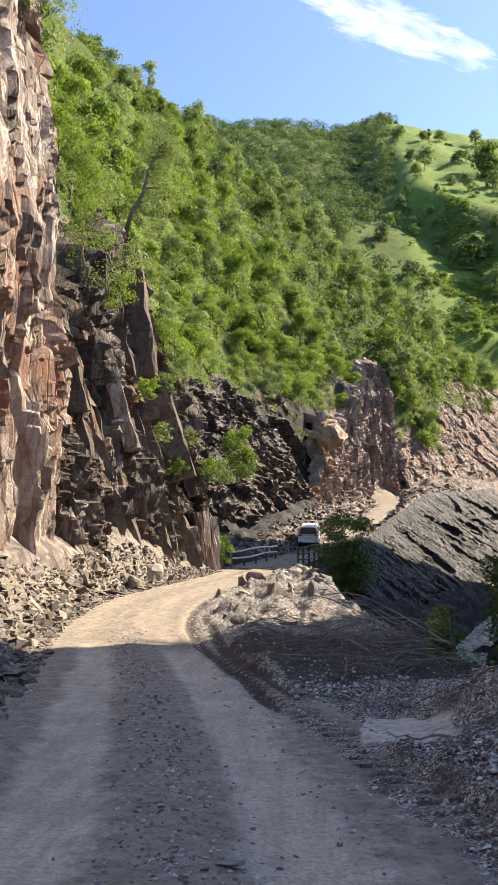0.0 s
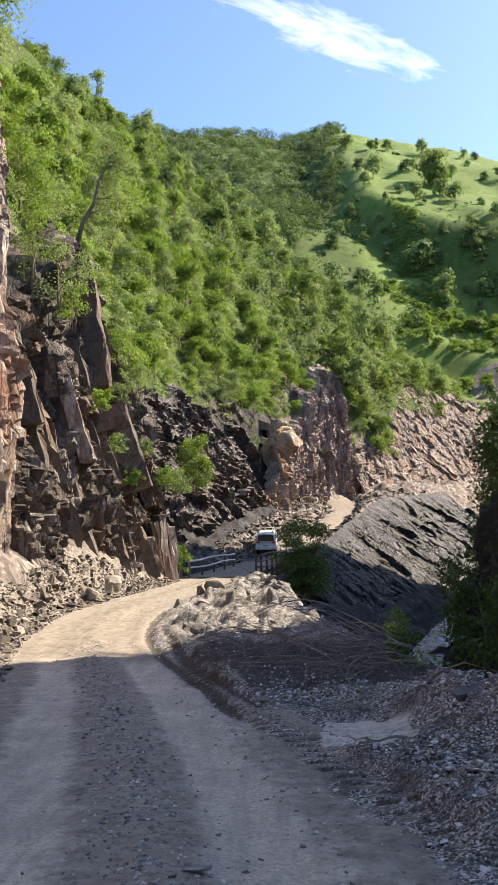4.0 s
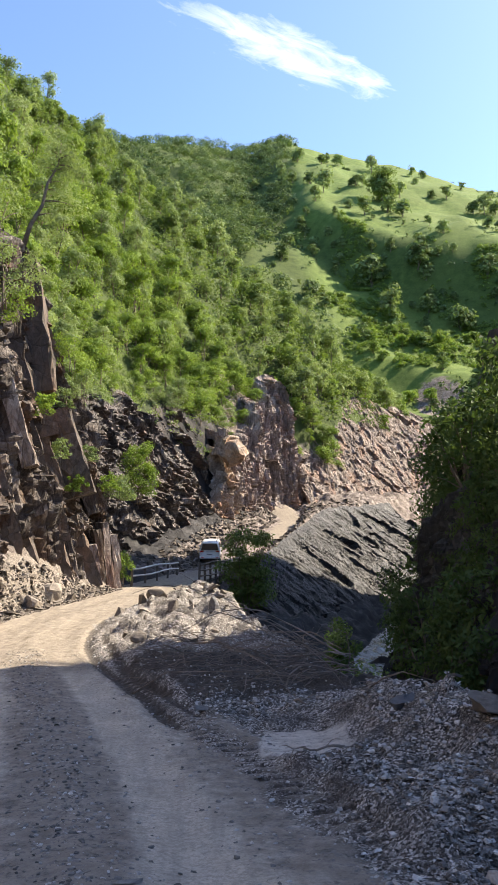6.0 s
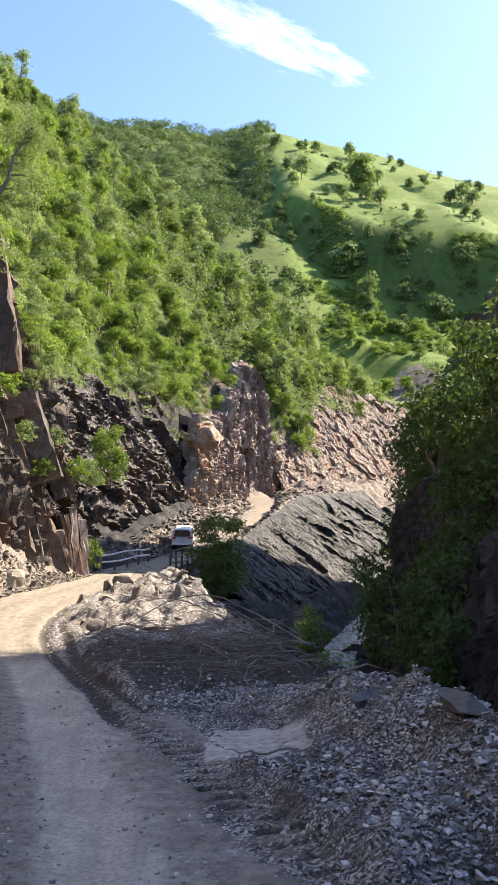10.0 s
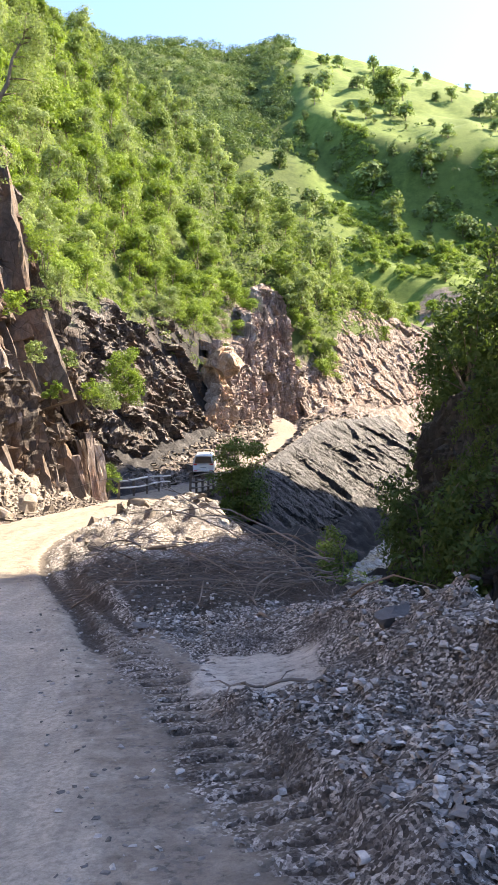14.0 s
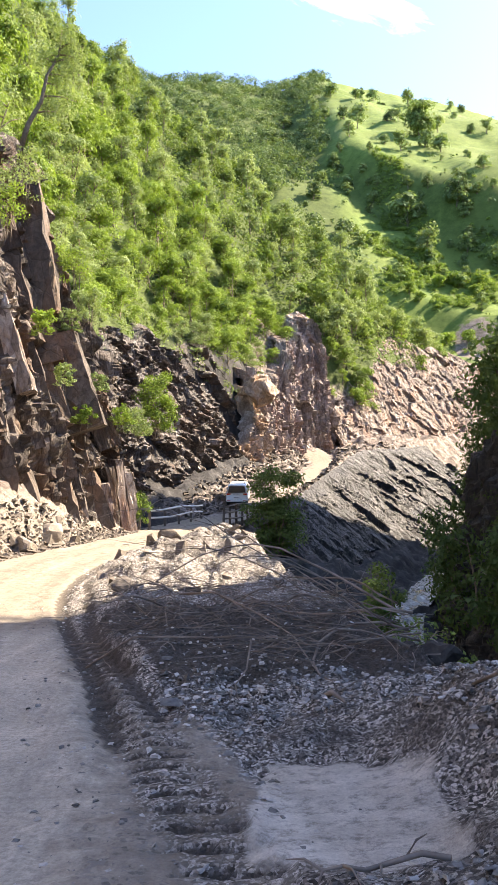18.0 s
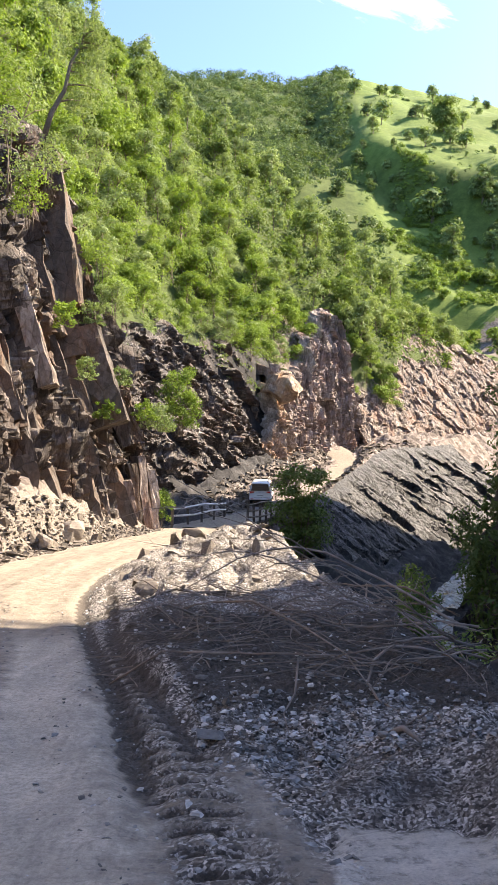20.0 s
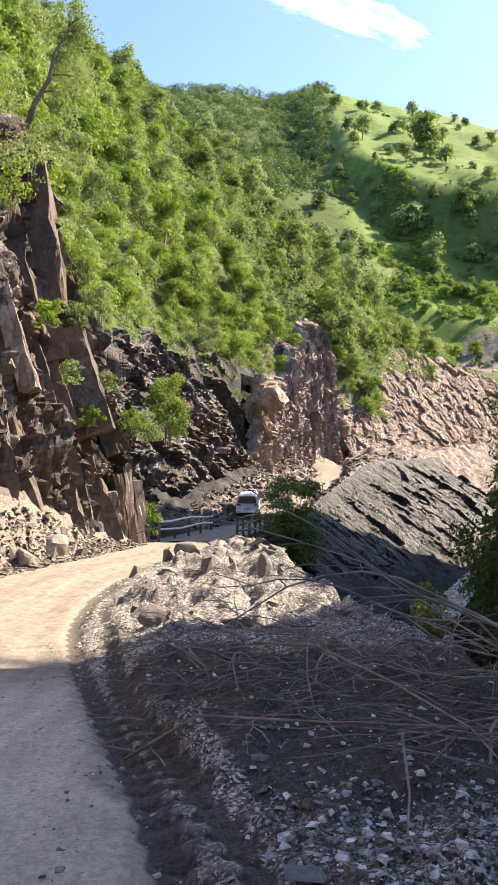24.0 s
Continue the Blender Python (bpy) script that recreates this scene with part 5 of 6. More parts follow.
# more slabs of the same layered wall, leaning back from the road in steps
SLABS = [bm_mesh("rock_slab", slab_block(1.3, 3.0, 1.5, 340 + i), m_) for i, m_ in enumerate((M_SLAB, M_BROWN, M_SLAB, M_SLAB, M_BROWN, M_SLAB))]
r_ = random.Random(77)
y_ = 28.6
while y_ < 43:
    xf = float(np.interp(y_, [25.5, 28, 31, 36, 41, 44], [-7.6, -6.9, -6.7, -6.0, -4.9, -4.2]))
    h_ = r_.uniform(-0.6, 0.6)
    while h_ < 8.2 + 5.5 * math.exp(-((y_ - 38.5) / 2.2) ** 2):
        sx, sz = r_.uniform(0.8, 1.7), r_.uniform(0.8, 1.6)
        if r_.random() < 0.5:
            part("rock_slab", SLABS[r_.randrange(6)], cliff_brown, m=pose(xf - 0.2 * (h_ + 1) - 0.35 * sx + r_.uniform(-0.1, 0.3), y_ + r_.uniform(-0.2, 0.2), float(road_z(y_)) + h_, 0, r_.uniform(-22, -14), r_.uniform(6, 13)) @ Matrix.Diagonal((sx, r_.uniform(0.7, 1.1), sz, 1)))
        h_ += sz * r_.uniform(2.0, 2.9)
    y_ += r_.uniform(0.75, 1.25)


def boulder(name, rx, ry, rz, seed, mat, sub=3, rough=0.25, cut=True):
    r = random.Random(seed)
    bm = bmesh.new()
    bmesh.ops.create_icosphere(bm, subdivisions=sub, radius=1)
    for k in range(15 if cut else 0):
        n = Vector((r.uniform(-1, 1), r.uniform(-1, 1), r.uniform(-1, 1))).normalized()
        d = r.uniform(0.5, 0.82)
        for v in bm.verts:
            e = v.co.dot(n) - d
            if e > 0:
                v.co -= n * e
    for v in bm.verts:
        v.co += noise.noise_vector(v.co * 1.7 + Vector((seed, 3, 1))) * rough * 0.5
        v.co = Vector((v.co.x * rx, v.co.y * ry, v.co.z * rz))
    return bm_mesh(name, bm, mat)


ochre = tagged(new("ochre_outcrop"), "pale ochre boulder bulging from the dark cliff", "rock outcrop")
ochre.matrix_basis = pose(4.7, 85.9, 9.7)
part("bulge", boulder("bulge", 1.9, 1.7, 1.6, 41, M_ORANGE, 4, 0.5), ochre, m=pose(0, 0, 0.2, 0, 0, 30))
part("brow", boulder("brow", 1.9, 1.7, 1.3, 42, M_ORANGE, 4, 0.5), ochre, m=pose(-1.1, 0.6, 1.0, 0, -25, 20))
crag = tagged(new("rock_crag"), "bare reddish crag above the shaded trees", "rock outcrop")
crag.matrix_basis = pose(20.4, 50.5, 9.6)
for k_, (x, y, z, a_, b_, c_) in enumerate([(0, 0, 1, 2.0, 2.2, 2.4), (1.2, 0.5, 3.6, 1.9, 2.0, 1.6), (2.6, 0, 4.6, 2.2, 2.0, 1.5), (-0.6, -0.4, -2.0, 1.6, 1.8, 2.2)]):
    part("crag_block", bm_mesh("crag_block", slab_block(a_ * 1.7, c_ * 1.9, b_ * 1.7, 60 + k_, 0.12), M_BROWN), crag, m=pose(x, y, z - c_, 4, 7, 20 * k_))

# ---- the bridge ----
bridge = tagged(new("bridge"), "narrow dusty timber bridge with plain rails", "bridge")
ys = np.arange(47.6, 61.6, 0.5)
cx, cz = road_x(ys), road_z(ys)
U = np.array([-1.95, -1.0, 0, 1.0, 1.95])
P = np.array([[(cx[i] + u, ys[i], cz[i] + 0.02 + 0.015 * math.sin(i * 2.1 + u * 3)) for u in U] for i in range(len(ys))])
part("deck", mesh_of("deck", np.concatenate([P.reshape(-1, 3)]), grid_faces(len(ys), 5)[:, ::-1], M_ROAD), bridge)
add_attr(bridge.children[0].data, "sun_dimmed_clay", np.full(len(ys) * 5, 0.8))
add_attr(bridge.children[0].data, "pad", np.zeros(len(ys) * 5))
add_attr(bridge.children[0].data, "off", np.zeros(len(ys) * 5))
add_attr(bridge.children[0].data, "wheel", np.tile([0.2, 0.75, 0.3, 0.75, 0.2], len(ys)))
for k, u in enumerate((-1.9, -0.7, 0.7, 1.9)):
    v, f = tube([(float(road_x(q)) + u, q, float(road_z(q)) - 0.28) for q in np.arange(48, 61.5, 1.0)], [0.24] * 14, 6)
    part("beam", mesh_of("beam", v, f, M_WOOD), bridge)
for k in range(26):
    q = 48.2 + k * 0.5
    bm = bmesh.new()
    box(bm, -2.15, 2.15, -0.12, 0.12, -0.09, 0.0, 0.015)
    part("plank", bm_mesh("plank", bm, M_WOOD), bridge, m=pose(float(road_x(q)), q, float(road_z(q)) - 0.03, 0, 0, -4))


def rail_run(name, pts, post_h, posts, rails, mat_post, mat_rail, rad, label):
    fence = tagged(new(name), label, "railing", "bridge railings")
    fence.matrix_basis = pose(*pts[0])
    base = Vector(pts[0])
    for k in range(posts):
        f = k / (posts - 1)
        p = Vector(pts[0]).lerp(Vector(pts[1]), f) - base
        bm = bmesh.new()
        box(bm, -0.07, 0.07, -0.07, 0.07, -0.4, post_h + 0.06 * math.sin(k * 5), 0.012)
        part("post", bm_mesh("post", bm, mat_post), fence, m=pose(*p, 1.5 * math.sin(k * 3), 2 * math.cos(k * 4), 0))
    for h in rails:
        n = 7
        q = [tuple(Vector(pts[0]).lerp(Vector(pts[1]), i / (n - 1)) - base + Vector((0.08, -0.02, h + 0.05 * math.sin(i * 1.3 + h * 4)))) for i in range(n)]
        v, f = tube(q, [rad] * n, 7)
        part("rail", mesh_of("rail", v, f, mat_rail, True), fence)
    return fence


rail_run("bridge_railing", ((-3.05, 47.0, -1.5), (-0.75, 60.2, -1.55)), 0.95, 5, (0.55, 0.98), M_WOOD, M_RAIL, 0.055, "railing of two pale pipes on dark posts")
rail_run("bridge_railing", ((0.78, 51.0, -1.62), (3.1, 61.2, -1.6)), 1.3, 7, (0.45, 0.85, 1.2), M_WOOD, M_WOOD, 0.05, "dark timber railing on square posts")


def loose_beam(p, q, r, mat, label, name="timber"):
    v, f = tube([p, tuple(Vector(p).lerp(Vector(q), 0.5) + Vector((0, 0, 0.04))), q], [r, r * 0.95, r * 0.8], 7)
    return tagged(part(name, mesh_of(name, v, f, mat, True)), label, "timber")


loose_beam((0.5, 48.5, -1.35), (0.95, 52.5, -1.5), 0.09, M_WOOD, "weathered timber lying beside the bridge railing")

# ---- the white van ----
M_PAINT = plain("white_paint", (0.80, 0.79, 0.76), 0.3, spec=0.5, vary=0.03, scale=2)
M_GLASSD = plain("dark_window", (0.015, 0.017, 0.02), 0.12, spec=0.25, vary=0.1)
M_TYRE = plain("tyre_rubber", (0.025, 0.024, 0.023), 0.85, vary=0.2)
M_RIM = plain("alloy_rim", (0.5, 0.5, 0.5), 0.35, 0.8)
M_RED = plain("tail_lamp", (0.55, 0.03, 0.02), 0.2, spec=0.6, vary=0.1)
M_AMBER = plain("amber_lamp", (0.75, 0.25, 0.04), 0.2, spec=0.6, vary=0.1)
M_CLEAR = plain("clear_lamp", (0.75, 0.75, 0.72), 0.15, spec=0.6, vary=0.05)
M_BLACK = plain("black_plastic", (0.03, 0.03, 0.03), 0.6, vary=0.2)
M_PLATE = plain("plate_white", (0.75, 0.75, 0.72), 0.5, vary=0.03)


def loft(sections, mat, name, smooth=True):
    """A closed body through cross sections of equal point count."""
    vs, fs = [], []
    n = len(sections[0])
    for s in sections:
        vs += s
    for i in range(len(sections) - 1):
        for k in range(n):
            k2 = (k + 1) % n
            fs.append((i * n + k, i * n + k2, (i + 1) * n + k2, (i + 1) * n + k))
    fs.append(tuple(range(n))[::-1])
    fs.append(tuple((len(sections) - 1) * n + k for k in range(n)))
    return mesh_of(name, vs, fs, mat, smooth)


def van():
    """A tall boxy minivan; the rear at y = 0, the nose towards +y, wheels on z = 0."""
    root = tagged(new("white_van"), "dusty white minivan standing on the bridge", "van")

    def sec(y, w_low, w_top, z0, z_belt, z1):
        h, t = w_low / 2, w_top / 2
        return [(-h * 0.94, y, z0), (-h, y, z0 + 0.14), (-h, y, z_belt), (-(h * 0.35 + t * 0.65), y, (z_belt + z1) / 2 + 0.05), (-t, y, z1 - 0.1), (-t * 0.86, y, z1 - 0.02), (0, y, z1 + 0.015),
                (t * 0.86, y, z1 - 0.02), (t, y, z1 - 0.1), (h * 0.35 + t * 0.65, y, (z_belt + z1) / 2 + 0.05), (h, y, z_belt), (h, y, z0 + 0.14), (h * 0.94, y, z0)]

    body = [sec(0.06, 1.56, 1.26, 0.50, 1.18, 1.80), sec(0.0, 1.64, 1.30, 0.46, 1.18, 1.86), sec(0.12, 1.69, 1.34, 0.42, 1.18, 1.95), sec(0.5, 1.70, 1.38, 0.40, 1.18, 1.98), sec(2.6, 1.70, 1.40, 0.40, 1.16, 1.98), sec(3.2, 1.70, 1.34, 0.40, 1.14, 1.93),
            sec(4.05, 1.68, 1.30, 0.40, 1.08, 1.12), sec(4.45, 1.60, 1.2, 0.42, 0.92, 0.98), sec(4.6, 1.45, 1.1, 0.48, 0.78, 0.82)]
    part("body", loft(body, M_PAINT, "body"), root)

    def panel(name, quad, mat, label="", thick=0.012):
        q = [Vector(p) for p in quad]
        n = (q[1] - q[0]).cross(q[2] - q[1]).normalized()
        vs = [tuple(p) for p in q] + [tuple(p - n * thick) for p in q]
        k = len(q)
        fs = [tuple(range(k)), tuple(range(2 * k - 1, k - 1, -1))] + [(i, i + k, (i + 1) % k + k, (i + 1) % k) for i in range(k)]
        return part(name, mesh_of(name, vs, fs, mat), root, label)

    panel("rear_window", [(-0.70, -0.022, 1.22), (0.70, -0.022, 1.22), (0.60, 0.03, 1.80), (-0.60, 0.03, 1.80)], M_GLASSD)
    panel("tailgate_seam", [(-0.74, -0.014, 0.62), (0.74, -0.014, 0.62), (0.74, -0.014, 0.635), (-0.74, -0.014, 0.635)], M_BLACK)
    for s in (-1, 1):
        for a, b in ((0.35, 1.35), (1.45, 2.5), (2.6, 3.25)):
            q = [(s * 0.845, a, 1.24), (s * 0.845, b, 1.22), (s * (0.74 if b > 3 else 0.735), b - (0.15 if b > 3 else 0), 1.78 - (0.1 if b > 3 else 0)), (s * 0.735, a, 1.78)]
            panel("side_window", q if s > 0 else q[::-1], M_GLASSD)
        lamp = panel("tail_lamp", [(s * 0.50, -0.022, 1.02), (s * 0.80, -0.012, 1.02), (s * 0.80, -0.012, 1.16), (s * 0.50, -0.022, 1.16)][::s], M_RED, "red tail lamp")
        lens = mesh_of("amber_lens", [(s * 0.52, -0.03, 1.035), (s * 0.62, -0.03, 1.035), (s * 0.62, -0.03, 1.07), (s * 0.52, -0.03, 1.07)], [(0, 1, 2, 3)[::s]], M_AMBER)
        part("amber_lens", lens, lamp)
        panel("headlight", [(s * 0.45, 4.615, 0.72), (s * 0.70, 4.56, 0.72), (s * 0.70, 4.50, 0.86), (s * 0.45, 4.55, 0.86)][::-s], M_CLEAR)
        v, f = tube([(s * 0.56, 0.4, 2.0), (s * 0.58, 0.5, 2.05), (s * 0.58, 2.6, 2.05), (s * 0.56, 2.7, 1.99)], [0.02] * 4, 6)
        part("roof_rail", mesh_of("roof_rail", v, f, M_BLACK, True), root)
        bm = bmesh.new()
        box(bm, s * 0.98 - 0.11, s * 0.98 + 0.11, 2.98, 3.1, 1.16, 1.36, 0.03)
        part("mirror", bm_mesh("mirror", bm, M_PAINT), root)
        bm = bmesh.new()
        box(bm, s * 0.855 - 0.012, s * 0.855 + 0.012, 0.2, 4.1, 0.5, 0.62, 0.01)
        part("side_trim", bm_mesh("side_trim", bm, M_PAINT), root)
        for yy in (0.85, 3.65):
            bm = bmesh.new()
            bmesh.ops.create_cone(bm, cap_ends=True, segments=28, radius1=0.345, radius2=0.345, depth=0.22)
            bmesh.ops.bevel(bm, geom=[e for e in bm.edges if e.is_boundary or abs(e.verts[0].co.z - e.verts[1].co.z) < 1e-4], offset=0.035, segments=2, affect="EDGES")
            wheel_ = part("wheel", bm_mesh("tyre", bm, M_TYRE, True), root, "dusty black tyre", pose(s * 0.74, yy, 0.345, 0, 90, 0))
            bm = bmesh.new()
            bmesh.ops.create_cone(bm, cap_ends=True, segments=20, radius1=0.21, radius2=0.19, depth=0.235)
            part("rim", bm_mesh("rim", bm, M_RIM, True), wheel_)
            bm = bmesh.new()
            bmesh.ops.create_cone(bm, cap_ends=True, segments=24, radius1=0.43, radius2=0.43, depth=0.03)
            part("wheel_arch", bm_mesh("wheel_arch", bm, M_BLACK), root, "", pose(s * 0.838, yy, 0.4, 0, 90, 0))
    bm = bmesh.new()
    box(bm, -0.84, 0.84, -0.11, 0.14, 0.42, 0.60, 0.04)
    bumper = part("rear_bumper", bm_mesh("rear_bumper", bm, M_PAINT), root)
    for s in (-1, 1):
        bm = bmesh.new()
        box(bm, s * 0.62 - 0.12, s * 0.62 + 0.12, -0.118, -0.10, 0.49, 0.54, 0.004)
        part("reflector", bm_mesh("reflector", bm, M_RED), bumper)
    bm = bmesh.new()
    box(bm, -0.82, 0.82, 4.5, 4.72, 0.38, 0.62, 0.04)
    part("front_bumper", bm_mesh("front_bumper", bm, M_PAINT), root)
    panel("windscreen", [(0.66, 3.28, 1.80), (-0.66, 3.28, 1.80), (-0.74, 4.0, 1.19), (0.74, 4.0, 1.19)][::-1], M_GLASSD)
    plate = panel("number_plate", [(-0.26, -0.03, 0.74), (0.26, -0.03, 0.74), (0.26, -0.03, 0.86), (-0.26, -0.03, 0.86)], M_PLATE)
    for k in range(5):
        bm = bmesh.new()
        box(bm, -0.2 + k * 0.085, -0.145 + k * 0.085, -0.036, -0.030, 0.77, 0.83)
        part("plate_bar", bm_mesh("plate_bar", bm, M_BLACK), plate)
    for k in range(6):
        bm = bmesh.new()
        box(bm, -0.28 + k * 0.1, -0.22 + k * 0.1, -0.024, -0.012, 1.06, 1.10)
        part("badge_bar", bm_mesh("badge_bar", bm, M_RIM), root)
    v, f = tube([(0.05, -0.03, 1.20), (0.0, -0.04, 1.26), (0.34, -0.012, 1.42)], [0.014, 0.012, 0.008], 5)
    part("wiper", mesh_of("wiper", v, f, M_BLACK), root)
    v, f = tube([(0.45, 0.0, 0.36), (0.45, 0.5, 0.38)], [0.03, 0.03], 8)
    part("exhaust", mesh_of("exhaust", v, f, M_BLACK), root)
    bm = bmesh.new()
    box(bm, -0.7, 0.7, 0.2, 4.3, 0.26, 0.45, 0.03)
    part("underbody", bm_mesh("underbody", bm, M_BLACK), root)
    return root


v_ = van()
v_.matrix_basis = pose(1.75, 66.8, float(road_z(68.5)) - 0.1, 5.0, 0, -4) @ Matrix.Diagonal((0.97, 1, 0.85, 1))

# ---- stones ----
def shard_mesh(seed, mat, flat=0.35):
    r = random.Random(seed)
    bm = bmesh.new()
    for k in range(9):
        bm.verts.new((r.uniform(-1, 1), r.uniform(-0.75, 0.75), r.choice((-1, 1)) * flat * r.uniform(0.6, 1)))
    bmesh.ops.convex_hull(bm, input=bm.verts)
    for v in [v for v in bm.verts if not v.link_faces]:
        bm.verts.remove(v)
    return bm_mesh("stone", bm, mat)


SHARDS = [shard_mesh(700 + i, M_SHARD, (0.3, 0.45, 0.22, 0.55)[i % 4]) for i in range(8)]
TSTONES = [shard_mesh(720 + i, M_TSTONE, (0.5, 0.65, 0.4, 0.75)[i % 4]) for i in range(8)]


def scatter_parts(parent, meshes, n, place, size, seed, sink=0.25):
    r = random.Random(seed)
    for k in range(n):
        x, y = place(r)
        s = size(r)
        z = fine_z(x, y)
        part("stone", meshes[r.randrange(len(meshes))], parent, m=pose(x, y, z + s * 0.25 * (1 - sink), r.uniform(-25, 25), r.uniform(-25, 25), r.uniform(0, 360)) @ Matrix.Diagonal((s, s, s, 1)))


def verge_spot(r):
    while True:
        y = 4.6 + 27 * r.random() ** 1.6
        x = r.uniform(float(road_x(y)) + float(half_w(y)) + 0.25, float(bank_x(y)) + 0.25)
        if not (0.5 < x < 2.3 and 7.2 < y < 10.4) and not (y < 16 and x < float(road_x(y)) + float(half_w(y)) + 0.6):
            return x, y


scatter_parts(verge, SHARDS, 220, verge_spot, lambda r: 0.016 + 0.06 * r.random() ** 3, 5)


def mound_spot(r):
    y = r.uniform(17, 44)
    return r.uniform(float(road_x(y)) + float(half_w(y)) + 0.3, float(bank_x(y))), y


scatter_parts(verge, TSTONES, 80, mound_spot, lambda r: 0.08 + 0.32 * r.random() ** 2.5, 15)


def talus_spot(r):
    y = 14 + 28 * r.random()
    a, b = float(wall_x(y)) + 0.3, float(road_x(y)) - float(half_w(y)) + 0.15
    return a + (b - a) * r.random() ** 0.8, y


scatter_parts(talus, TSTONES, 290, talus_spot, lambda r: 0.06 + 0.26 * r.random() ** 3, 6)


def shard_stuff(name, n, place, size, seed, mat, label, parent=None):
    """Many small angular chips in one mesh."""
    rg = np.random.default_rng(seed)
    r = random.Random(seed)
    pts = [place(r) for _ in range(n)]
    c = np.array([(x, y, fine_z(x, y)) for x, y in pts])
    s = np.array([size(r) for _ in range(n)])
    base = np.array([(-1, -0.6, -0.3), (0.9, -0.7, -0.25), (1.0, 0.5, -0.3), (-0.7, 0.8, -0.25), (-0.7, -0.4, 0.3), (0.6, -0.5, 0.35), (0.7, 0.4, 0.25), (-0.5, 0.5, 0.3)])
    v = base[None] * (0.6 + 0.8 * rg.random((n, 8, 3))) * s[:, None, None]
    a, b = rg.random(n) * 6.283, rg.normal(size=n) * 0.7
    ca, sa, cb, sb = np.cos(a)[:, None], np.sin(a)[:, None], np.cos(b)[:, None], np.sin(b)[:, None]
    x, y, z = v[..., 0], v[..., 1], v[..., 2]
    y, z = y * cb - z * sb, y * sb + z * cb
    x, y = x * ca - y * sa, x * sa + y * ca
    v = np.stack([x, y, z], -1) + c[:, None, :] + np.array([0, 0, 0.1]) * s[:, None, None]
    q = np.array([(4, 5, 6, 7), (0, 1, 5, 4), (1, 2, 6, 5), (2, 3, 7, 6), (3, 0, 4, 7)])
    f = (np.arange(n)[:, None, None] * 8 + q[None]).reshape(-1, 4)
    ob = part(name, mesh_of(name, v.reshape(-1, 3), f, mat), parent)
    return tagged(ob, label, "rubble", kind="stuff")


def verge_spot2(r):
    y = 3.5 + 32 * r.random() ** 1.7
    x = r.uniform(float(road_x(y)) + float(half_w(y)) - 0.05, float(bank_x(y)) + 0.5)
    if 0.6 < x < 2.15 and 7.5 < y < 10.2 and r.random() < 0.97:
        y = r.uniform(10.4, 13)
    if 12 < y < 15.6 and r.random() < 0.7:
        y = r.uniform(4.5, 11.8)
        x = r.uniform(float(road_x(y)) + float(half_w(y)) + 0.5, float(bank_x(y)) + 0.5)
        if 0.6 < x < 2.15 and 7.5 < y < 10.2:
            x = r.uniform(2.2, 3.3)
    if 5 < y < 16 and x < float(road_x(y)) + float(half_w(y)) + 0.45 and r.random() < 0.85:
        x += 0.6
    return x, y


def road_spot(r):
    y = 2.5 + 16 * r.random() ** 1.5
    d = r.gauss(0.3, 0.24) if r.random() < 0.6 else r.choice((-1, -1, 1)) * r.uniform(1.15, 2.0)
    return float(road_x(y)) + d - 0.1, y


def talus_spot2(r):
    y = 4 + 40 * r.random()
    a, b = float(wall_x(y)) + 0.2, float(road_x(y)) - float(half_w(y)) + 0.3
    return a + (b - a) * r.random() ** 0.75, y


shard_stuff("slate_chips", 24000, verge_spot2, lambda r: 0.006 + 0.026 * r.random() ** 3, 8, M_SHARD, "countless dark slate chips with pale broken faces")
shard_stuff("road_gravel", 8500, road_spot, lambda r: 0.005 + 0.018 * r.random() ** 3, 9, M_SHARD, "loose gravel between the wheel tracks")
shard_stuff("scree_stones", 8500, talus_spot2, lambda r: 0.025 + 0.115 * r.random() ** 3, 10, M_TSTONE, "broken brown stones below the cliff")



def far_talus_spot(r):
    y = 60 + 46 * r.random()
    if r.random() < 0.45:
        return float(road_x(y)) - float(half_w(y)) - r.uniform(0.0, 3.2), y
    return r.uniform(float(road_x(y)) + float(half_w(y)) + 0.1, float(bank_x(y)) + 1.5), y


shard_stuff("bend_rubble", 5000, far_talus_spot, lambda r: 0.05 + 0.32 * r.random() ** 3, 12, M_TSTONE, "broken brown stones beside the climbing road")


def lone(name, mesh, x, y, dz, rot, sc, label):
    return tagged(part(name, mesh, m=pose(x, y, fine_z(x, y) + dz, *rot) @ Matrix.Diagonal((*sc, 1))), label, "rock")


lone("boulder", boulder("boulder", 1, 1, 1, 51, M_TSTONE), -0.73, 17.7, 0.14, (0, 0, 20), (0.18, 0.15, 0.19), "pale angular boulder on the rubble bank")
lone("boulder", boulder("boulder", 1, 1, 1, 52, M_TSTONE), -0.95, 32.4, 0.1, (8, 12, 40), (0.6, 0.5, 0.36), "large pale slab of rock on the bank's crest")
lone("boulder", boulder("boulder", 1, 1, 1, 53, M_TSTONE), -5.15, 33.2, 0.25, (0, 10, 0), (0.5, 0.45, 0.5), "pale boulder at the foot of the scree")
lone("boulder", boulder("boulder", 1, 1, 1, 54, M_TSTONE), -5.3, 30.2, 0.2, (0, 30, 20), (0.42, 0.4, 0.36), "pale boulder at the foot of the scree")
lone("boulder", boulder("boulder", 1, 1, 1, 55, M_STONE), 2.3, 7.9, 0.08, (6, -8, 30), (0.2, 0.15, 0.08), "flat grey slab on the berm of rubble")
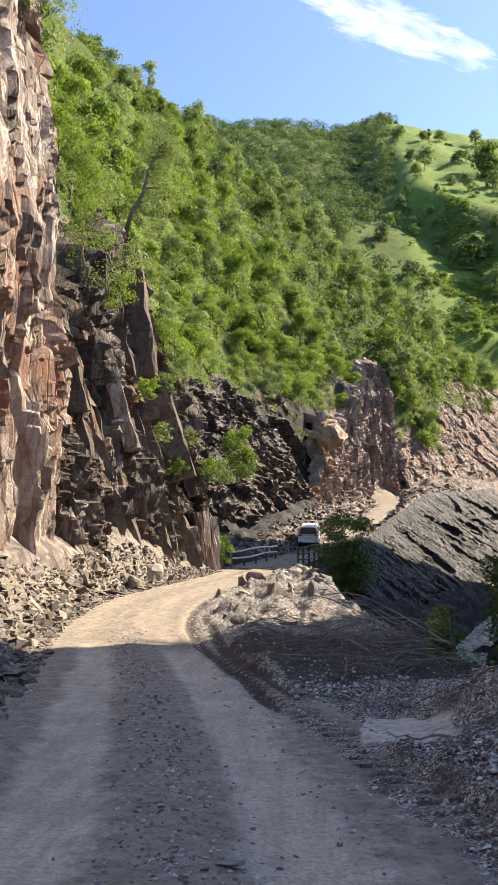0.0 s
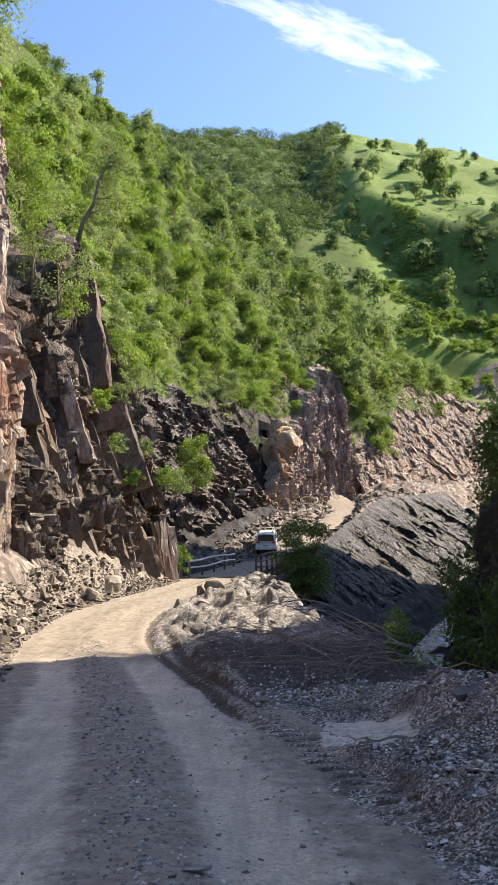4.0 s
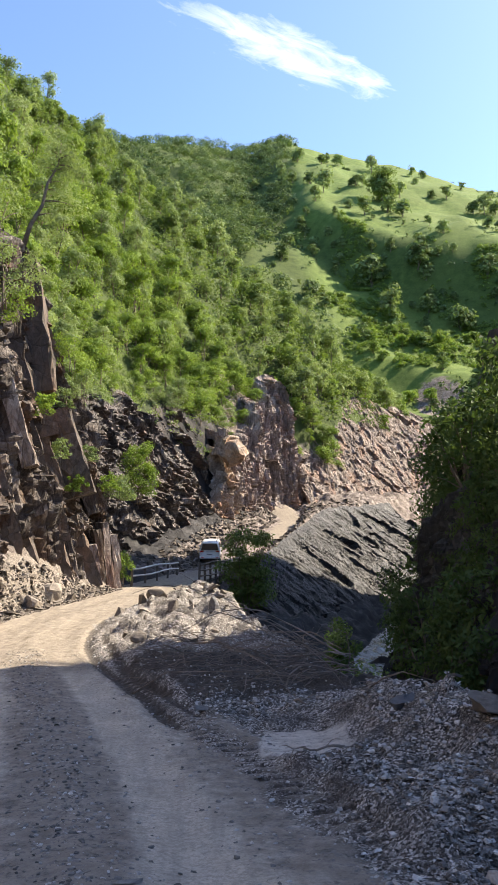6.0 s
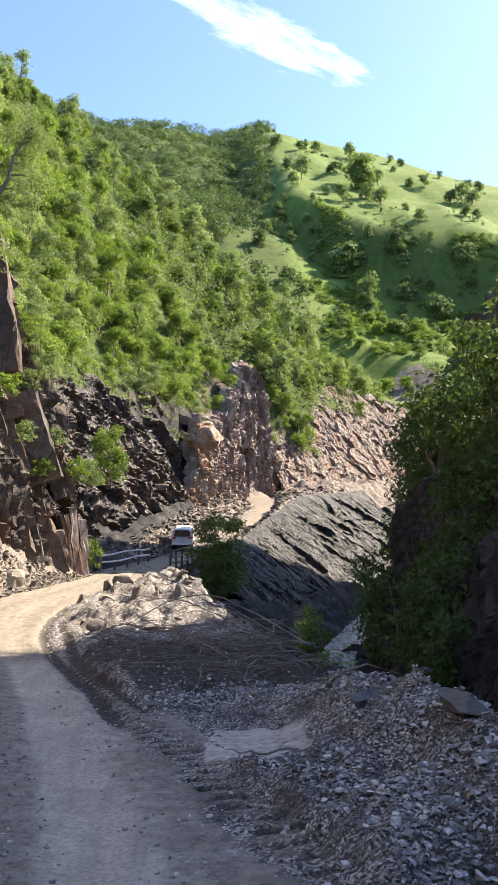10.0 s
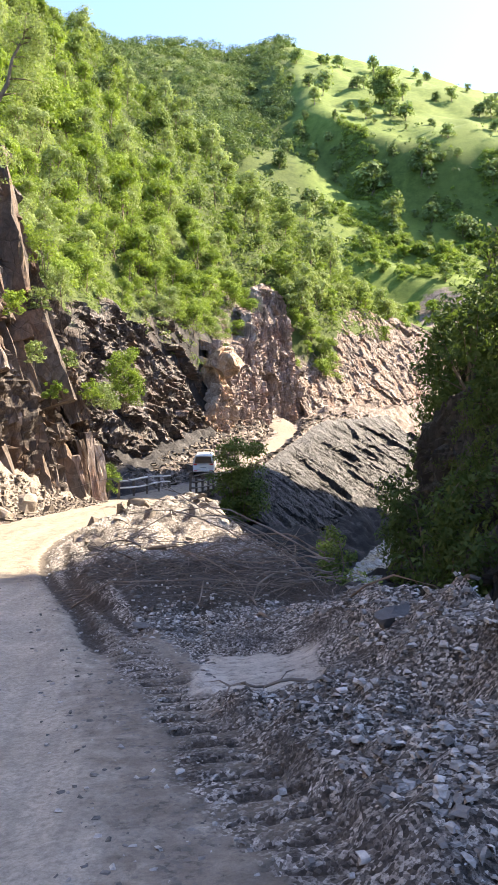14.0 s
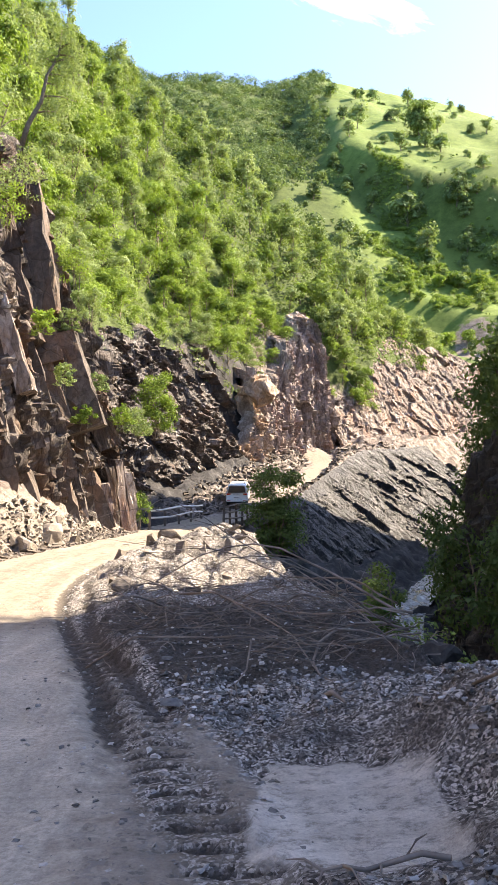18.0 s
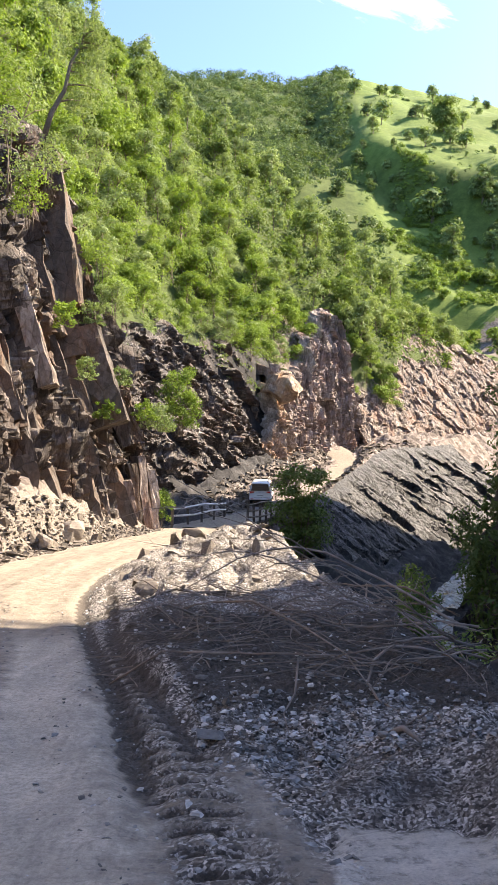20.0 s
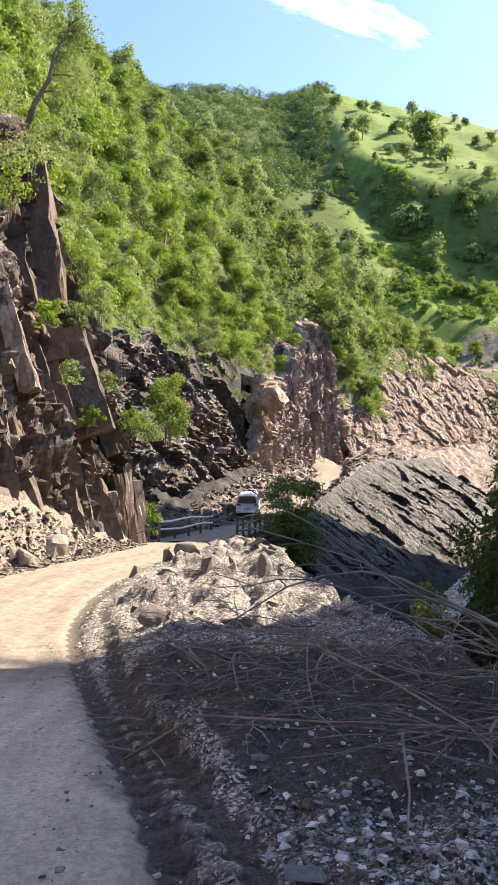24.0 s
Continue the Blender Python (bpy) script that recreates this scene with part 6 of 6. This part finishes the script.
lone("boulder", boulder("boulder", 1, 1, 1, 56, M_TSTONE), 2.62, 6.5, 0.1, (10, 14, 70), (0.24, 0.2, 0.12), "buff slab of stone on the berm of rubble")
lone("boulder", boulder("boulder", 1, 1, 1, 57, M_STONE), 1.05, 25.2, 0.3, (0, 0, 10), (0.22, 0.2, 0.55), "upright grey stone at the bank's edge")
lone("boulder", boulder("boulder", 1, 1, 1, 58, M_STONE), 9.4, 73.1, 0.2, (20, 0, 10), (0.7, 0.5, 0.35), "pale block on the dark slate bank")
lone("stone_in_road", SHARDS[2], 0.03, 4.82, 0.02, (0, 0, -35), (0.11, 0.08, 0.06), "flat slate stone lying on the road")
lone("slate_plate", SHARDS[1], 0.55, 11.0, 0.05, (0, 8, 30), (0.17, 0.1, 0.07), "narrow slate plate on the rubble")

# ---- brushwood ----
def branch_pts(r, p, d, length, sag, n=7, wig=0.1, curl=0.0):
    pts, q, d = [], Vector(p), Vector(d).normalized()
    for i in range(n):
        pts.append(tuple(q))
        d.rotate(Euler((0, 0, curl)))
        d = (d + Vector((r.uniform(-1, 1), r.uniform(-1, 1), r.uniform(-1, 1))) * wig + Vector((0, 0, -sag))).normalized()
        q = q + d * length / (n - 1)
    return pts


brush = tagged(new("brush_pile"), "heap of bare uprooted branches fanned over the rubble", "brush pile")
r_ = random.Random(91)
part("root_ball", boulder("root_ball", 0.42, 0.36, 0.3, 93, M_SOIL, 3, 0.7), brush, "dark earthy root ball", pose(3.0, 13.1, fine_z(2.9, 13.1) + 0.1))
for k in range(38):
    long_one = k < 15
    x0, y0 = (r_.uniform(2.5, 3.0), r_.uniform(12.5, 13.5)) if long_one else (r_.uniform(0.0, 2.6), r_.uniform(12.5, 15.2))
    z0 = fine_z(x0, y0) + r_.uniform(0.05, 0.4)
    w = math.pi + (r_.gauss(-0.1, 0.5) if long_one else r_.uniform(-1.5, 1.5))
    length = r_.uniform(1.8, 4.0) if long_one else r_.uniform(0.7, 1.8)
    pts = branch_pts(r_, (x0, y0, z0), (math.cos(w), math.sin(w), r_.uniform(0.12, 0.6)), length, 0.085, 12, 0.26, r_.uniform(-0.17, 0.17))
    pts = [(a, b, max(c, fine_z(a, b) + 0.015)) for a, b, c in pts if a > float(road_x(b)) + float(half_w(b)) + 0.1]
    if len(pts) < 4:
        continue
    r0 = 0.0065 + 0.013 * r_.random() ** 1.6
    n = len(pts)
    v, f = tube(pts, [r0 * (1 - 0.72 * i / (n - 1)) for i in range(n)], 5)
    limb = part("branch", mesh_of("branch", v, f, M_TWIG, True), brush)
    for i in range(2, n - 1, 2):
        w2 = w + r_.choice((-1, 1)) * r_.uniform(0.3, 0.9)
        q = branch_pts(r_, pts[i], (math.cos(w2), math.sin(w2), r_.uniform(-0.1, 0.5)), r_.uniform(0.3, 1.1), 0.08, 5, 0.16)
        q = [(max(a, float(road_x(b)) + float(half_w(b)) + 0.05), b, c) for a, b, c in q]
        v, f = tube([(a, b, max(c, fine_z(a, b) + 0.01)) for a, b, c in q], [r0 * 0.45 * (1 - 0.2 * j) for j in range(5)], 4)
        part("twig", mesh_of("twig", v, f, M_TWIG, True), limb)
tw = []
for k in range(170):
    x0, y0 = r_.uniform(-0.4, 3.0), r_.uniform(12.4, 16.0)
    z0 = fine_z(x0, y0) + r_.uniform(0.0, 0.4) * (1 if x0 > 0 else 0.4)
    w = r_.uniform(0, 6.28)
    pts = branch_pts(r_, (x0, y0, z0), (math.cos(w), math.sin(w), r_.uniform(-0.2, 0.3)), r_.uniform(0.3, 1.0), 0.06, 4, 0.2)
    tw.append(tube([(a, b, max(c, fine_z(a, b) + 0.01)) for a, b, c in pts], [0.006, 0.005, 0.004, 0.002], 3))
v, f = join_tubes(tw)
tagged(part("twig_litter", mesh_of("twig_litter", v, f, M_TWIG), brush), kind="stuff")


def stick(points, r0, label, side=()):
    root = tagged(new("dead_branch"), label, "branch")
    pts = [(x, y, fine_z(x, y) + dz) for x, y, dz in points]
    n = len(pts)
    v, f = tube(pts, [r0 * (1 - 0.7 * i / (n - 1)) for i in range(n)], 6)
    part("stem", mesh_of("stem", v, f, M_TWIG, True), root)
    for i, dx, dy, dz in side:
        p = Vector(pts[i])
        v, f = tube([tuple(p), tuple(p + Vector((dx, dy, dz)) * 0.5 + Vector((0, 0, 0.02))), tuple(p + Vector((dx, dy, dz)))], [r0 * 0.5, r0 * 0.35, r0 * 0.15], 5)
        part("side_branch", mesh_of("side_branch", v, f, M_TWIG, True), root)


stick([(1.71, 7.55, 0.03), (1.62, 7.60, 0.06), (1.55, 7.55, 0.05), (1.47, 7.58, 0.04), (1.40, 7.50, 0.05), (1.32, 7.45, 0.04), (1.25, 7.46, 0.04), (1.20, 7.38, 0.03), (1.12, 7.27, 0.02)], 0.013, "dark crooked dead branch lying on the mud", [(3, -0.03, -0.16, 0.01), (5, 0.03, -0.18, 0.02), (2, 0.1, 0.1, 0.04), (6, -0.12, 0.06, 0.01)])
stick([(2.3, 9.2, 0.02), (2.36, 8.9, 0.12), (2.5, 8.6, 0.2), (2.75, 8.4, 0.24), (3.1, 8.3, 0.2)], 0.011, "pale bare branch leaning over the bank")
stick([(0.4, 14.0, 0.35), (0.8, 13.3, 0.45), (1.2, 12.6, 0.42), (1.5, 11.9, 0.3), (1.7, 11.4, 0.1)], 0.013, "long pale branch thrown over the brush heap", [(2, 0.3, -0.4, -0.1), (3, -0.3, -0.3, -0.1)])
stick([(-0.5, 13.1, 0.04), (0.0, 12.9, 0.1), (0.8, 12.5, 0.16), (1.5, 12.3, 0.2), (2.3, 12.2, 0.15)], 0.012, "long thin branch lying across the rubble", [(1, 0.1, -0.4, 0.0), (2, 0.5, -0.3, 0.05)])
stick([(1.15, 12.0, 0.25), (1.1, 11.6, 0.2), (1.0, 11.2, 0.06), (1.02, 10.9, 0.02)], 0.01, "thin dead branch hanging down the rubble")
stick([(1.6, 10.7, 0.03), (1.68, 10.5, 0.04), (1.75, 10.32, 0.03)], 0.03, "short broken piece of wood on the rubble")

v, f = tube([(4.75, 33.5, -7.0), (4.8, 33.5, -5.4), (4.78, 33.45, -3.9), (4.86, 33.5, -2.6)], [0.07, 0.06, 0.05, 0.025], 7)
dead_tree = tagged(new("dead_tree"), "slender bare dead tree standing in the gorge", "tree")
part("trunk", mesh_of("trunk", v, f, M_TWIG, True), dead_tree)

# ---- single shrubs ----
def shrub(name, x, y, z, height, spread, n, size, mat, seed, label, stems=4, kind="round"):
    t_ = make_tree(name, seed, height, spread, n, size, mat, label, "shrub", "", kind, stems)
    t_.matrix_basis = pose(x, y, z)
    return t_


shrub("bridge_shrub", 3.7, 51.0, -4.2, 6.0, 1.9, 11000, 0.08, M_LEAF_DEEP, 201, "deep green leafy shrub beside the bridge railing", 7, "globe")
shrub("cliff_shrub", -2.75, 47.6, 3.5, 3.3, 1.25, 6500, 0.05, M_LEAF, 202, "fine-leaved bush growing out of the cliff corner", 5, "bush")
shrub("cliff_shrub", -3.6, 45.0, 3.2, 1.4, 0.9, 1800, 0.055, M_LEAF_GREY, 203, "small green bush on the cliff corner", 4, "bush")
shrub("cliff_shrub", -3.5, 46.6, -1.3, 1.6, 0.8, 1800, 0.055, M_LEAF, 204, "small green bush at the end of the railing", 4, "bush")
shrub("bank_shrub", 5.6, 28.4, -5.4, 4.2, 1.1, 3600, 0.06, M_LEAF_DEEP, 205, "slender green sapling on the river bank", 3, "tall")
shrub("bank_shrub", 3.6, 16.2, -3.2, 2.0, 0.9, 3200, 0.034, M_LEAF_DEEP, 206, "thin leafy shrub below the rubble edge", 4)
shrub("hill_landmark_tree", 82, 336, gz(82, 336) - 0.5, 15, 8.5, 4200, 0.5, M_LEAF_DEEP, 207, "large dark tree standing on the meadow ridge", 3, "globe")
for i_, (x, y, z, h) in enumerate([(-7.2, 28.6, 10.6, 2.2), (-6.9, 31.0, 10.2, 2.4), (-6.7, 33.2, 9.8, 1.6), (-7.0, 36.4, 12.2, 1.8), (-5.6, 39.8, 9.6, 1.4), (-5.4, 41.8, 8.2, 1.6), (-6.0, 35.0, 6.4, 0.9), (-5.6, 37.6, 4.8, 0.8), (-5.2, 39.6, 3.4, 0.7), (-4.9, 41.6, 5.0, 0.8), (-4.2, 43.4, 3.6, 0.9), (-6.2, 40.6, 7.6, 0.9),
                                    (-7.6, 24.5, 17.5, 1.8), (-7.4, 22.0, 18.3, 1.8), (-7.3, 26.0, 13.5, 1.2)]):
    shrub("ledge_shrub", x, y, z, h, h * 0.6, 1000, 0.055, (M_LEAF, M_LEAF_GREY)[i_ % 2], 220 + i_, "small green bush clinging to a rock ledge", 3, "bush")
birch = shrub("leaning_birch", -8.1, 40.4, 16.0, 6.6, 2.6, 4200, 0.06, M_LEAF_GREY, 250, "thin feathery birch leaning out from the slope", 1, "tall")
birch.matrix_basis = pose(-8.1, 40.4, 16.0, 0, 18, 0)
for i_, (x, y, h) in enumerate([(-10.6, 29.0, 6.5), (-11.5, 34.0, 7.0), (-9.6, 26.0, 5.5)]):
    b_ = shrub("leaning_birch", x, y, gz(x, y), h, 2.2, 2000, 0.085, (M_LEAF, M_LEAF_GREY)[i_ % 2], 260 + i_, "light feathery tree above the cliff", 1, "tall")
